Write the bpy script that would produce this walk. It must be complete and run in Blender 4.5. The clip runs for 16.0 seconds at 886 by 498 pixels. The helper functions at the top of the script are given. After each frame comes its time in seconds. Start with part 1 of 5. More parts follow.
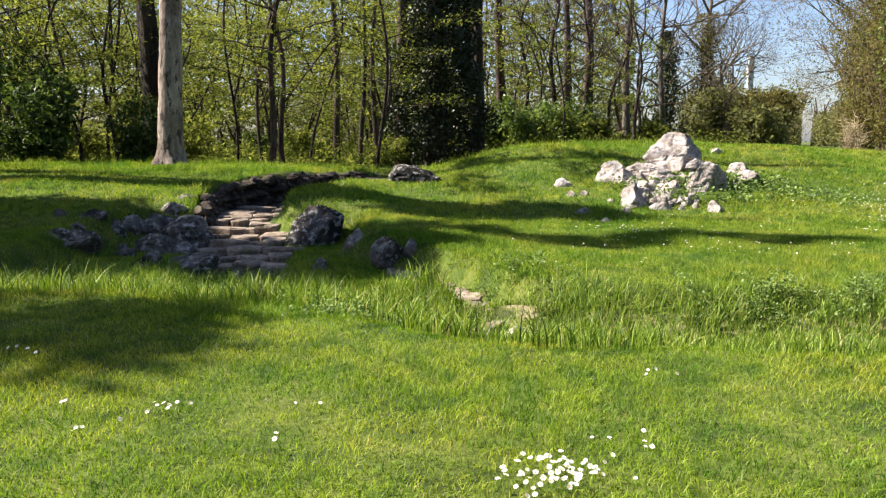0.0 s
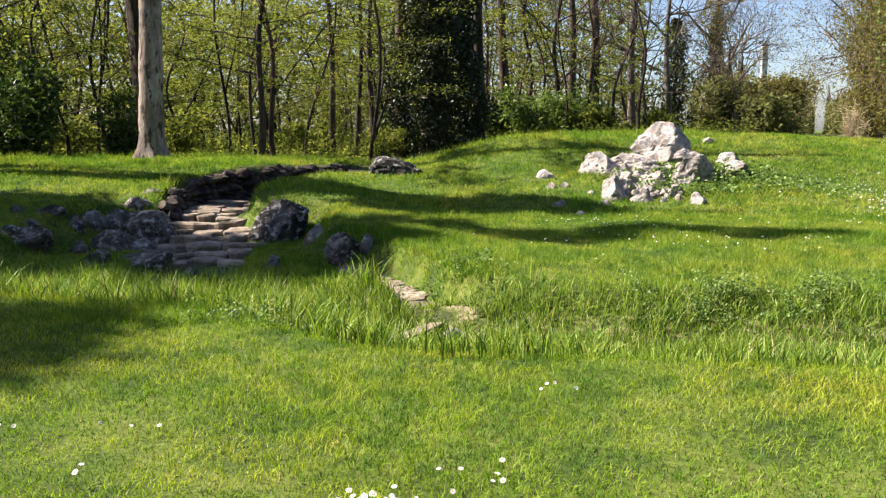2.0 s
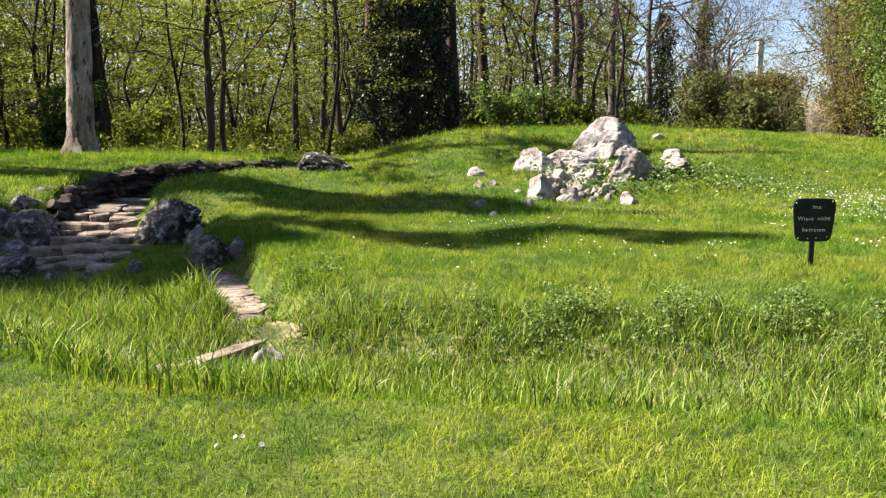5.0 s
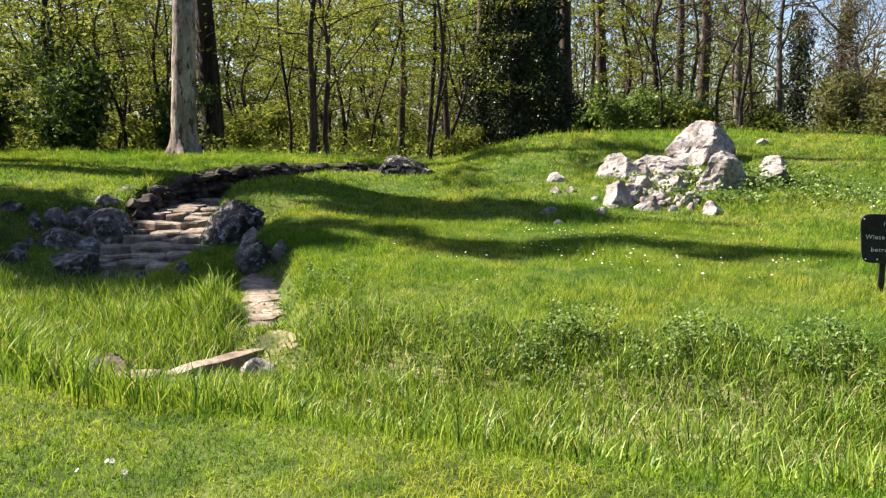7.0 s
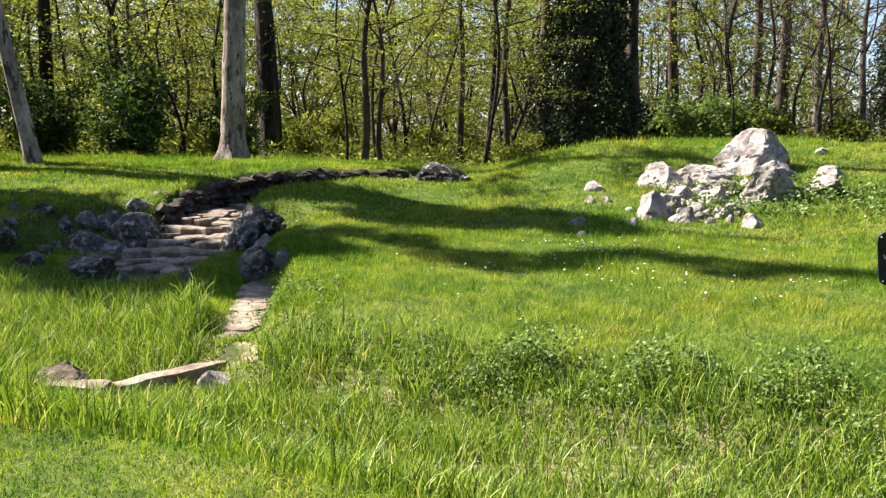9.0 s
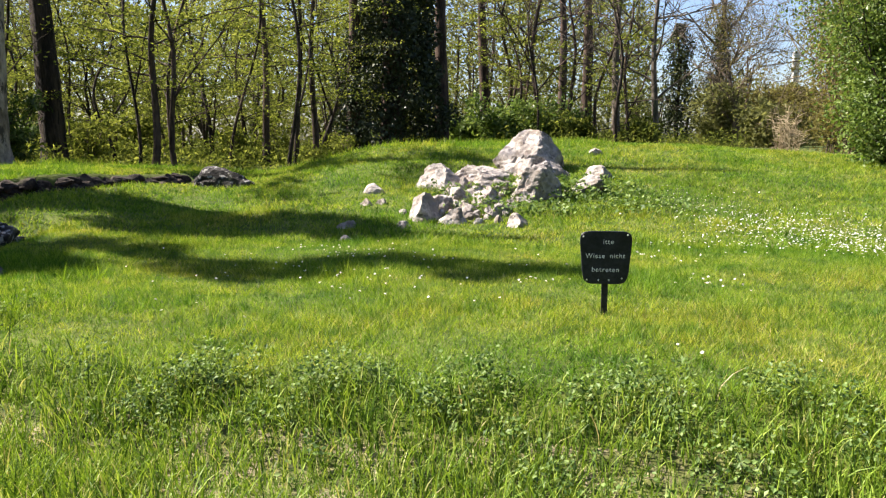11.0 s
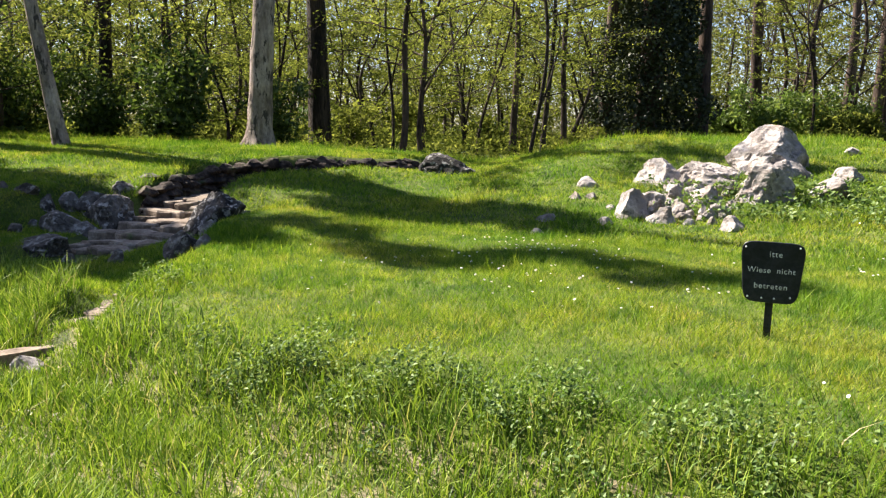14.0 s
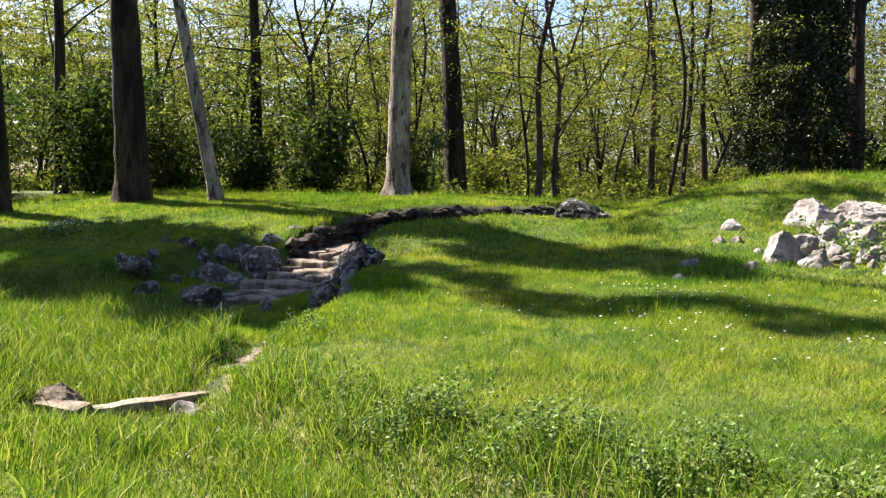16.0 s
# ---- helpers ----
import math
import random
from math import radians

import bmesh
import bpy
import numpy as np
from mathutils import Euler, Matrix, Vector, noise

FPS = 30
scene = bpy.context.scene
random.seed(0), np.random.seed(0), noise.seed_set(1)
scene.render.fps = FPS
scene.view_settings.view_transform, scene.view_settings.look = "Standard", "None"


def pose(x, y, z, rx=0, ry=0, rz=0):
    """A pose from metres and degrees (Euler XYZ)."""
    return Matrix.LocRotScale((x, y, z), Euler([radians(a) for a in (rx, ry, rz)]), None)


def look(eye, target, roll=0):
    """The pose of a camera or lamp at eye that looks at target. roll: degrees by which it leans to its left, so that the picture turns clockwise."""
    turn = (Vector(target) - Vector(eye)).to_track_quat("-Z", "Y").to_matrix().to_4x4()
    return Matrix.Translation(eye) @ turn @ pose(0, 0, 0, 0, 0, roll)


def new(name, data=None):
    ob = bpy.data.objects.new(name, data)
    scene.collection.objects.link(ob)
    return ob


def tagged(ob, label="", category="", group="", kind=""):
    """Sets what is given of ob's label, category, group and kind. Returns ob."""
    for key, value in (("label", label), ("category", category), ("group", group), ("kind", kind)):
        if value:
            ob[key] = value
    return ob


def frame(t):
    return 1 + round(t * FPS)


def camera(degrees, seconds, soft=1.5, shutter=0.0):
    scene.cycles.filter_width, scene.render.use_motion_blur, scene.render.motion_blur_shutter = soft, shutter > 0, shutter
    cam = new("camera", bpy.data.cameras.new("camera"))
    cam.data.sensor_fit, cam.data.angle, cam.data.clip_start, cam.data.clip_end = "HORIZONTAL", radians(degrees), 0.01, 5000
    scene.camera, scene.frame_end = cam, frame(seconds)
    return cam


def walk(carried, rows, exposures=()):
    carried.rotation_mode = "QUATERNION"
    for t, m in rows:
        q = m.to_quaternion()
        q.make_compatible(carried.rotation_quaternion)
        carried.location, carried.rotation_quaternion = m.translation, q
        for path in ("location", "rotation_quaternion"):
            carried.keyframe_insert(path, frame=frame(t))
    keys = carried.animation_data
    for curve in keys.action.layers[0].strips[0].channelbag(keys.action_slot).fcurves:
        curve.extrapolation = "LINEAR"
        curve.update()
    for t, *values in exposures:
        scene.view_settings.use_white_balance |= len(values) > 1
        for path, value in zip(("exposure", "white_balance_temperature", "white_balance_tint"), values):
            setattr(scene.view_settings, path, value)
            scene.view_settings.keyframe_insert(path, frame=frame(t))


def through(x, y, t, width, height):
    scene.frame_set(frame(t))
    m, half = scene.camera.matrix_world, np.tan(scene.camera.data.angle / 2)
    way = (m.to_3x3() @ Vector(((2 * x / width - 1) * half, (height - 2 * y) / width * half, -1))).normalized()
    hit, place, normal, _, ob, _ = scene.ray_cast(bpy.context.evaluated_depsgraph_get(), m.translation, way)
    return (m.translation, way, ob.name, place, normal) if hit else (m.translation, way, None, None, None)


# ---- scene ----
cam = camera(57.1, 16.0, 1.25)
METRES, EYE, TILT, LEAN, TURN = 7.0, 1.38, -7.5, 0.0, 0.0
ROWS = [
    (0.0, 0.0, 0.0, 0.0, 0.0, 0.0, -0.0),
    (0.5, 0.0205, 0.0224, 0.0031, 0.43, -0.22, 0.12),
    (1.0, 0.0424, 0.0377, 0.0048, 0.91, -0.52, 0.27),
    (1.5, 0.0783, 0.0499, 0.0078, 1.03, -0.58, 0.29),
    (2.0, 0.1108, 0.0647, 0.0094, 1.01, -0.64, 0.26),
    (2.5, 0.1424, 0.0902, 0.0127, 0.95, -0.71, 0.21),
    (3.0, 0.1759, 0.1173, 0.0142, 0.9, -0.86, 0.19),
    (3.5, 0.2179, 0.129, 0.0165, 0.82, -0.86, 0.16),
    (4.0, 0.2553, 0.1524, 0.017, 0.68, -0.94, 0.14),
    (6.5, 0.4361, 0.2534, 0.0304, 5.68, -0.8, -0.55),
    (7.0, 0.4682, 0.2711, 0.034, 9.84, -0.81, -1.33),
    (7.5, 0.4938, 0.2974, 0.0344, 12.64, -1.38, -1.96),
    (8.0, 0.5164, 0.3194, 0.0383, 15.91, -1.61, -2.17),
    (8.5, 0.5462, 0.3339, 0.0406, 18.65, -1.17, -2.37),
    (9.0, 0.5779, 0.3471, 0.0445, 15.18, -0.52, -2.32),
    (9.5, 0.6117, 0.3692, 0.0455, 7.46, -0.14, -1.39),
    (10.0, 0.6441, 0.3905, 0.0498, 3.56, -0.03, -0.53),
    (12.5, 0.8142, 0.46, 0.0608, 4.91, -0.94, -1.16),
    (13.0, 0.8335, 0.4782, 0.0598, 8.7, -1.66, -2.07),
    (13.5, 0.8425, 0.4918, 0.064, 14.47, -1.68, -3.38),
    (14.0, 0.8437, 0.4933, 0.066, 21.94, -1.53, -4.38),
    (14.5, 0.8419, 0.4921, 0.0667, 28.21, -1.22, -4.29),
    (15.0, 0.8414, 0.4926, 0.0683, 30.91, -0.2, -3.94),
    (15.5, 0.8405, 0.4933, 0.0684, 31.43, 0.73, -3.74),
    (16.0, 0.8407, 0.4938, 0.0681, 31.45, 1.07, -3.7),
]
walk(cam, [(t, pose(0, 0, EYE, TILT, LEAN, TURN) @ pose(METRES * x, METRES * y, METRES * z, 90 + pitch, roll, yaw)) for t, x, y, z, yaw, pitch, roll in ROWS], exposures=[(0.0, 1.95), (4.0, 2.02), (7.0, 2.05), (8.0, 2.10), (9.0, 2.17), (10.0, 2.07), (12.5, 2.08), (14.0, 2.13), (16.0, 2.15)])

# ---- world and sun ----
SUN_AZ = math.atan2(0.17, -0.985)          # the sun stands to the left and a little ahead
SUN_EL = radians(44)
world = bpy.data.worlds.new("world")
scene.world = world
world.use_nodes = True
wn = world.node_tree.nodes
sky = wn.new("ShaderNodeTexSky")
sky.sky_type, sky.sun_disc = "NISHITA", False
sky.sun_elevation, sky.sun_rotation = SUN_EL, math.pi / 2 - SUN_AZ
sky.air_density, sky.dust_density, sky.ozone_density = 1.0, 1.2, 2.2
wn["Background"].inputs["Strength"].default_value = 0.05
tint = wn.new("ShaderNodeMix")
tint.data_type, tint.blend_type = "RGBA", "MULTIPLY"
tint.inputs["Factor"].default_value, tint.inputs["B"].default_value = 1.0, (1.0, 1.0, 1.12, 1.0)
world.node_tree.links.new(sky.outputs[0], tint.inputs["A"])
world.node_tree.links.new(tint.outputs["Result"], wn["Background"].inputs["Color"])
sun = new("sun", bpy.data.lights.new("sun", "SUN"))
sun.data.energy, sun.data.angle, sun.data.color = 5.0, radians(0.55), (1.0, 0.905, 0.80)
sun.matrix_world = look((0, 0, 30), (-30 * math.cos(SUN_EL) * math.cos(SUN_AZ), -30 * math.cos(SUN_EL) * math.sin(SUN_AZ), 30 - 30 * math.sin(SUN_EL)))


# ---- materials ----
def material(name):
    m = bpy.data.materials.new(name)
    m.use_nodes = True
    m.node_tree.nodes.clear()
    return m, m.node_tree.nodes, m.node_tree.links


def ramp(nodes, stops):
    r = nodes.new("ShaderNodeValToRGB")
    while len(r.color_ramp.elements) < len(stops):
        r.color_ramp.elements.new(0.5)
    for e, (p, c) in zip(r.color_ramp.elements, stops):
        e.position, e.color = p, (*c, 1)
    return r


def noise_node(nodes, links, coords, scale, detail=4.0, rough=0.6):
    n = nodes.new("ShaderNodeTexNoise")
    n.inputs["Scale"].default_value, n.inputs["Detail"].default_value, n.inputs["Roughness"].default_value = scale, detail, rough
    links.new(coords, n.inputs["Vector"])
    return n


def blend(nodes, links, kind, fac, a, b):
    m = nodes.new("ShaderNodeMix")
    m.data_type, m.blend_type = "RGBA", kind
    for socket, value in ((m.inputs["Factor"], fac), (m.inputs["A"], a), (m.inputs["B"], b)):
        if isinstance(value, (int, float)):
            socket.default_value = value
        elif isinstance(value, tuple):
            socket.default_value = (*value, 1)
        else:
            links.new(value, socket)
    return m.outputs["Result"]


def leaf_material(name, stops, through=0.45, gloss=0.0, rough=0.4, patch=None):
    """Thin blades and leaves: each one its own tone, light passing through. patch: (scale, stops) tints whole areas."""
    m, n, l = material(name)
    geo = n.new("ShaderNodeNewGeometry")
    r = ramp(n, stops)
    l.new(geo.outputs["Random Per Island"], r.inputs["Fac"])
    colour = r.outputs["Color"]
    if patch:
        area = noise_node(n, l, geo.outputs["Position"], patch[0], 3.0)
        tint = ramp(n, patch[1])
        l.new(area.outputs["Fac"], tint.inputs["Fac"])
        colour = blend(n, l, "MULTIPLY", 1.0, colour, tint.outputs["Color"])
        tuft = noise_node(n, l, geo.outputs["Position"], patch[0] * 7.0, 2.0)
        tint = ramp(n, [(0.36, (0.48, 0.64, 0.7)), (0.50, (1.0, 1.0, 1.0)), (0.66, (1.26, 1.17, 1.2))])
        l.new(tuft.outputs["Fac"], tint.inputs["Fac"])
        colour = blend(n, l, "MULTIPLY", 1.0, colour, tint.outputs["Color"])
    dif, tra, mix, out = n.new("ShaderNodeBsdfDiffuse"), n.new("ShaderNodeBsdfTranslucent"), n.new("ShaderNodeMixShader"), n.new("ShaderNodeOutputMaterial")
    l.new(colour, dif.inputs["Color"])
    warm = blend(n, l, "MULTIPLY", 1.0, colour, (1.22, 1.17, 0.75))
    l.new(warm, tra.inputs["Color"])
    mix.inputs[0].default_value = through
    l.new(dif.outputs[0], mix.inputs[1]), l.new(tra.outputs[0], mix.inputs[2])
    last = mix.outputs[0]
    if gloss:
        glo, mix2 = n.new("ShaderNodeBsdfGlossy"), n.new("ShaderNodeMixShader")
        glo.inputs["Roughness"].default_value = rough
        mix2.inputs[0].default_value = gloss
        l.new(last, mix2.inputs[1]), l.new(glo.outputs[0], mix2.inputs[2])
        last = mix2.outputs[0]
    l.new(last, out.inputs["Surface"])
    return m


def solid(name, stops, scale, rough=0.85, bump=0.4, bump_scale=20.0, specks=None, stretch=(1, 1, 1), per_object=0.0, distance=0.03):
    """Rough matter with two scales of colour noise, bump and optional spots (scale, colour, low, high)."""
    m, n, l = material(name)
    tc, mp = n.new("ShaderNodeTexCoord"), n.new("ShaderNodeMapping")
    geo = n.new("ShaderNodeNewGeometry")
    mp.inputs["Scale"].default_value = stretch
    l.new(geo.outputs["Position"], mp.inputs["Vector"])
    v = mp.outputs["Vector"]
    big, fine = noise_node(n, l, v, scale, 6.0, 0.65), noise_node(n, l, v, bump_scale, 8.0, 0.7)
    r = ramp(n, [(0.5 + (p - 0.5) * 0.5, c) for p, c in stops])
    l.new(big.outputs["Fac"], r.inputs["Fac"])
    shade = ramp(n, [(0.36, (0.5, 0.5, 0.5)), (0.64, (1.3, 1.3, 1.3))])
    l.new(fine.outputs["Fac"], shade.inputs["Fac"])
    colour = blend(n, l, "MULTIPLY", 0.8, r.outputs["Color"], shade.outputs["Color"])
    if specks:
        for k, (s, c, low, high) in enumerate(specks):
            spot = noise_node(n, l, v, s, 5.0, 0.6)
            gate = ramp(n, [(low, (0, 0, 0)), (high, (1, 1, 1))])
            l.new(spot.outputs["Fac"], gate.inputs["Fac"])
            colour = blend(n, l, "MIX", gate.outputs["Color"], colour, c)
    if per_object:
        info = n.new("ShaderNodeObjectInfo")
        vary = ramp(n, [(0.0, (1 - per_object,) * 3), (1.0, (1 + per_object * 0.6,) * 3)])
        l.new(info.outputs["Random"], vary.inputs["Fac"])
        colour = blend(n, l, "MULTIPLY", 1.0, colour, vary.outputs["Color"])
    b, p, out = n.new("ShaderNodeBump"), n.new("ShaderNodeBsdfPrincipled"), n.new("ShaderNodeOutputMaterial")
    b.inputs["Strength"].default_value, b.inputs["Distance"].default_value = bump, distance
    l.new(fine.outputs["Fac"], b.inputs["Height"])
    l.new(b.outputs["Normal"], p.inputs["Normal"])
    l.new(colour, p.inputs["Base Color"])
    p.inputs["Roughness"].default_value = rough
    p.inputs["Specular IOR Level"].default_value = 0.25
    l.new(p.outputs[0], out.inputs["Surface"])
    return m


LAWN = [(0.0, (0.0566, 0.105, 0.007)), (0.3, (0.149, 0.218, 0.011)), (0.62, (0.249, 0.318, 0.023)), (0.91, (0.319, 0.37, 0.055)), (0.98, (0.371, 0.345, 0.12)), (1.0, (0.433, 0.36, 0.17))]
LAWN_PATCH = (0.48, [(0.38, (0.58, 0.80, 0.6)), (0.54, (0.95, 1.0, 0.95)), (0.66, (1.16, 1.02, 1.2))])
mat_lawn = leaf_material("lawn_blades", LAWN, 0.42, 0.01, 0.5, LAWN_PATCH)
MEADOW = [(0.0, (0.0454, 0.095, 0.007)), (0.3, (0.121, 0.195, 0.011)), (0.62, (0.211, 0.285, 0.022)), (0.91, (0.286, 0.335, 0.05)), (0.985, (0.346, 0.315, 0.11)), (1.0, (0.41, 0.33, 0.15))]
mat_meadow = leaf_material("meadow_blades", MEADOW, 0.42, 0.01, 0.5, LAWN_PATCH)
mat_tall = leaf_material("tall_grass", [(0.0, (0.027, 0.065, 0.007)), (0.35, (0.0918, 0.165, 0.013)), (0.65, (0.178, 0.27, 0.027)), (0.93, (0.27, 0.345, 0.06)), (0.985, (0.367, 0.35, 0.13)), (1.0, (0.41, 0.34, 0.19))], 0.34, 0.02, 0.5)
mat_nettle = leaf_material("nettle_leaves", [(0.0, (0.042, 0.082, 0.018)), (0.5, (0.11, 0.175, 0.042)), (1.0, (0.20, 0.265, 0.088))], 0.32, 0.015, 0.5)
mat_beech = leaf_material("spring_leaves", [(0.0, (0.0546, 0.076, 0.016)), (0.5, (0.118, 0.142, 0.030)), (1.0, (0.215, 0.238, 0.062))], 0.55)
# distance haze is mixed into this leaf colour: paler and greyer than spring_leaves
mat_hazed_far_leaf = leaf_material("hazed_far_leaves", [(0.0, (0.0744, 0.0837, 0.0341)), (0.5, (0.124, 0.133, 0.0527)), (1.0, (0.186, 0.192, 0.0899))], 0.5)
mat_bush = leaf_material("bush_leaves", [(0.0, (0.022, 0.042, 0.009)), (0.6, (0.05, 0.085, 0.017)), (1.0, (0.11, 0.155, 0.038))], 0.34, 0.02, 0.5)
mat_thicket = leaf_material("thicket_leaves", [(0.0, (0.02, 0.028, 0.010)), (0.6, (0.042, 0.055, 0.019)), (1.0, (0.085, 0.10, 0.04))], 0.25, 0.03, 0.45)
mat_bright_bush = leaf_material("bright_bush_leaves", [(0.0, (0.045, 0.082, 0.014)), (0.6, (0.105, 0.162, 0.032)), (1.0, (0.19, 0.25, 0.075))], 0.42, 0.02)
mat_ivy = leaf_material("ivy_leaves", [(0.0, (0.0124, 0.0198, 0.00806)), (0.6, (0.026, 0.0372, 0.0155)), (1.0, (0.062, 0.0744, 0.0372))], 0.06, 0.03, 0.42)
mat_bud = leaf_material("budding_leaves", [(0.0, (0.0868, 0.0744, 0.031)), (0.5, (0.124, 0.112, 0.0372)), (1.0, (0.161, 0.149, 0.0558))], 0.4)
mat_twig = solid("bare_twigs", [(0.3, (0.062, 0.0465, 0.031)), (0.7, (0.136, 0.105, 0.0682))], 1.5, bump=0.1)
mat_dry_stem = solid("dry_straw_stems", [(0.3, (0.20, 0.15, 0.09)), (0.7, (0.38, 0.31, 0.20))], 2.0, bump=0.1)
mat_bark_pale = solid("pale_bark", [(0.3, (0.165, 0.125, 0.10)), (0.5, (0.30, 0.238, 0.198)), (0.72, (0.42, 0.345, 0.292))], 2.2, 0.9, 1.0, 12.0, [(3.0, (0.17, 0.14, 0.105), 0.60, 0.74), (5.0, (0.06, 0.048, 0.04), 0.56, 0.61)], (1, 1, 0.4), distance=0.07)
mat_bark_dark = solid("dark_bark", [(0.3, (0.016, 0.012, 0.009)), (0.7, (0.068, 0.050, 0.037))], 2.5, 0.95, 1.0, 16.0, [(7.0, (0.012, 0.009, 0.007), 0.55, 0.62)], (1, 1, 0.18), distance=0.09)
mat_bark_brown = solid("brown_bark", [(0.3, (0.026, 0.018, 0.014)), (0.7, (0.088, 0.060, 0.045))], 2.5, 0.95, 0.8, 12.0, None, (1, 1, 0.25))
mat_bark_grey = solid("grey_bark", [(0.3, (0.062, 0.0527, 0.0403)), (0.7, (0.155, 0.13, 0.102))], 3.0, 0.9, 0.6, 16.0, [(2.2, (0.0496, 0.062, 0.0248), 0.58, 0.72)], (1, 1, 0.3))
mat_limestone = solid("pale_limestone", [(0.28, (0.186, 0.155, 0.13)), (0.42, (0.322, 0.285, 0.254)), (0.58, (0.409, 0.366, 0.335)), (0.8, (0.459, 0.415, 0.384))], 2.4, 0.9, 1.0, 11.0,
                      [(9.0, (0.124, 0.112, 0.0992), 0.57, 0.66), (1.9, (0.211, 0.192, 0.18), 0.55, 0.68), (3.0, (0.341, 0.26, 0.211), 0.60, 0.70)], per_object=0.18, distance=0.06)
mat_lichen = solid("lichened_rock", [(0.3, (0.05, 0.042, 0.034)), (0.55, (0.125, 0.108, 0.092)), (0.75, (0.21, 0.186, 0.165))], 2.6, 0.92, 0.9, 10.0,
                   [(9.0, (0.32, 0.30, 0.27), 0.53, 0.62), (3.0, (0.065, 0.055, 0.03), 0.60, 0.70)], per_object=0.22, distance=0.06)
mat_dark_rock = solid("dark_speckled_rock", [(0.3, (0.018, 0.016, 0.015)), (0.55, (0.06, 0.053, 0.048)), (0.75, (0.12, 0.108, 0.098))], 2.6, 0.92, 0.9, 10.0,
                      [(10.0, (0.33, 0.315, 0.295), 0.54, 0.62), (3.0, (0.04, 0.045, 0.02), 0.60, 0.70)], distance=0.06)
mat_wall_stone = solid("mossy_wall_stone", [(0.3, (0.012, 0.009, 0.007)), (0.55, (0.042, 0.029, 0.021)), (0.75, (0.13, 0.095, 0.072))], 4.0, 0.95, 0.8, 14.0, [(4.0, (0.03, 0.045, 0.012), 0.56, 0.7)], per_object=0.3)
mat_flag = solid("sandy_flagstone", [(0.3, (0.13, 0.098, 0.07)), (0.55, (0.22, 0.172, 0.128)), (0.75, (0.29, 0.24, 0.185))], 3.5, 0.9, 0.6, 16.0, [(4.5, (0.11, 0.092, 0.066), 0.60, 0.74), (2.0, (0.06, 0.085, 0.02), 0.63, 0.74)], per_object=0.25)
mat_straw = solid("straw_and_mud", [(0.3, (0.05, 0.062, 0.018)), (0.5, (0.115, 0.125, 0.034)), (0.7, (0.25, 0.21, 0.125))], 4.0, 0.95, 0.8, 22.0)
mat_path_floor = solid("dark_brown_floor", [(0.3, (0.0217, 0.0161, 0.0112)), (0.7, (0.062, 0.0453, 0.031))], 3.0, 0.95, 0.7, 18.0)
mat_turf = solid("turf", [(0.3, (0.035, 0.055, 0.008)), (0.5, (0.065, 0.092, 0.011)), (0.7, (0.10, 0.118, 0.022))], 1.3, 1.0, 0.6, 26.0, [(3.2, (0.085, 0.075, 0.033), 0.64, 0.78)])


# ---- mesh helpers ----
def mesh_np(name, verts, faces, mat, smooth_shade=False):
    """A mesh from arrays of vertices and of faces with one number of corners."""
    me = bpy.data.meshes.new(name)
    verts, faces = np.asarray(verts, np.float32), np.asarray(faces, np.int32)
    k = faces.shape[1]
    me.vertices.add(len(verts)), me.loops.add(faces.size), me.polygons.add(len(faces))
    me.vertices.foreach_set("co", verts.ravel())
    me.loops.foreach_set("vertex_index", faces.ravel())
    me.polygons.foreach_set("loop_start", np.arange(0, faces.size, k, dtype=np.int32))
    me.polygons.foreach_set("loop_total", np.full(len(faces), k, np.int32))
    me.polygons.foreach_set("use_smooth", np.full(len(faces), smooth_shade))
    me.update(calc_edges=True)
    me.materials.append(mat)
    return me


def from_bm(name, bm, mat, smooth_shade=False):
    me = bpy.data.meshes.new(name)
    for f in bm.faces:
        f.smooth = smooth_shade
    bm.to_mesh(me)
    bm.free()
    me.materials.append(mat)
    return me


def part(name, me, parent, label=""):
    ob = new(name, me)
    ob.parent = parent
    return tagged(ob, label)


def base_at(name, x, y, z, label, category, group="", kind=""):
    ob = new(name)
    ob.location = (x, y, z)
    ob.empty_display_size = 0.1
    return tagged(ob, label, category, group, kind)


def tube(points, radii, sides=7, flare=None):
    """Quads of a tapering tube along the points."""
    points, radii = np.asarray(points, float), np.asarray(radii, float)
    n = len(points)
    d = np.gradient(points, axis=0)
    d /= np.linalg.norm(d, axis=1)[:, None] + 1e-9
    ref = np.where(np.abs(d[:, 2:3]) > 0.8, [[1.0, 0, 0]], [[0, 0, 1.0]])
    u = np.cross(d, ref)
    u /= np.linalg.norm(u, axis=1)[:, None] + 1e-9
    w = np.cross(d, u)
    a = np.linspace(0, 2 * np.pi, sides, endpoint=False)
    rr = radii[:, None] * np.ones(sides)
    if flare is not None:
        rr = rr * flare(np.linspace(0, 1, n)[:, None], a[None, :])
    v = points[:, None] + rr[..., None] * (np.cos(a)[None, :, None] * u[:, None] + np.sin(a)[None, :, None] * w[:, None])
    i = np.arange(n - 1)[:, None] * sides + np.arange(sides)[None]
    j = np.arange(n - 1)[:, None] * sides + (np.arange(sides)[None] + 1) % sides
    return v.reshape(-1, 3), np.stack([i, j, j + sides, i + sides], -1).reshape(-1, 4)


def gather(pieces):
    """Joins (verts, faces) pairs."""
    vs, fs, at = [], [], 0
    for v, f in pieces:
        vs.append(v), fs.append(f + at)
        at += len(v)
    return np.concatenate(vs), np.concatenate(fs)


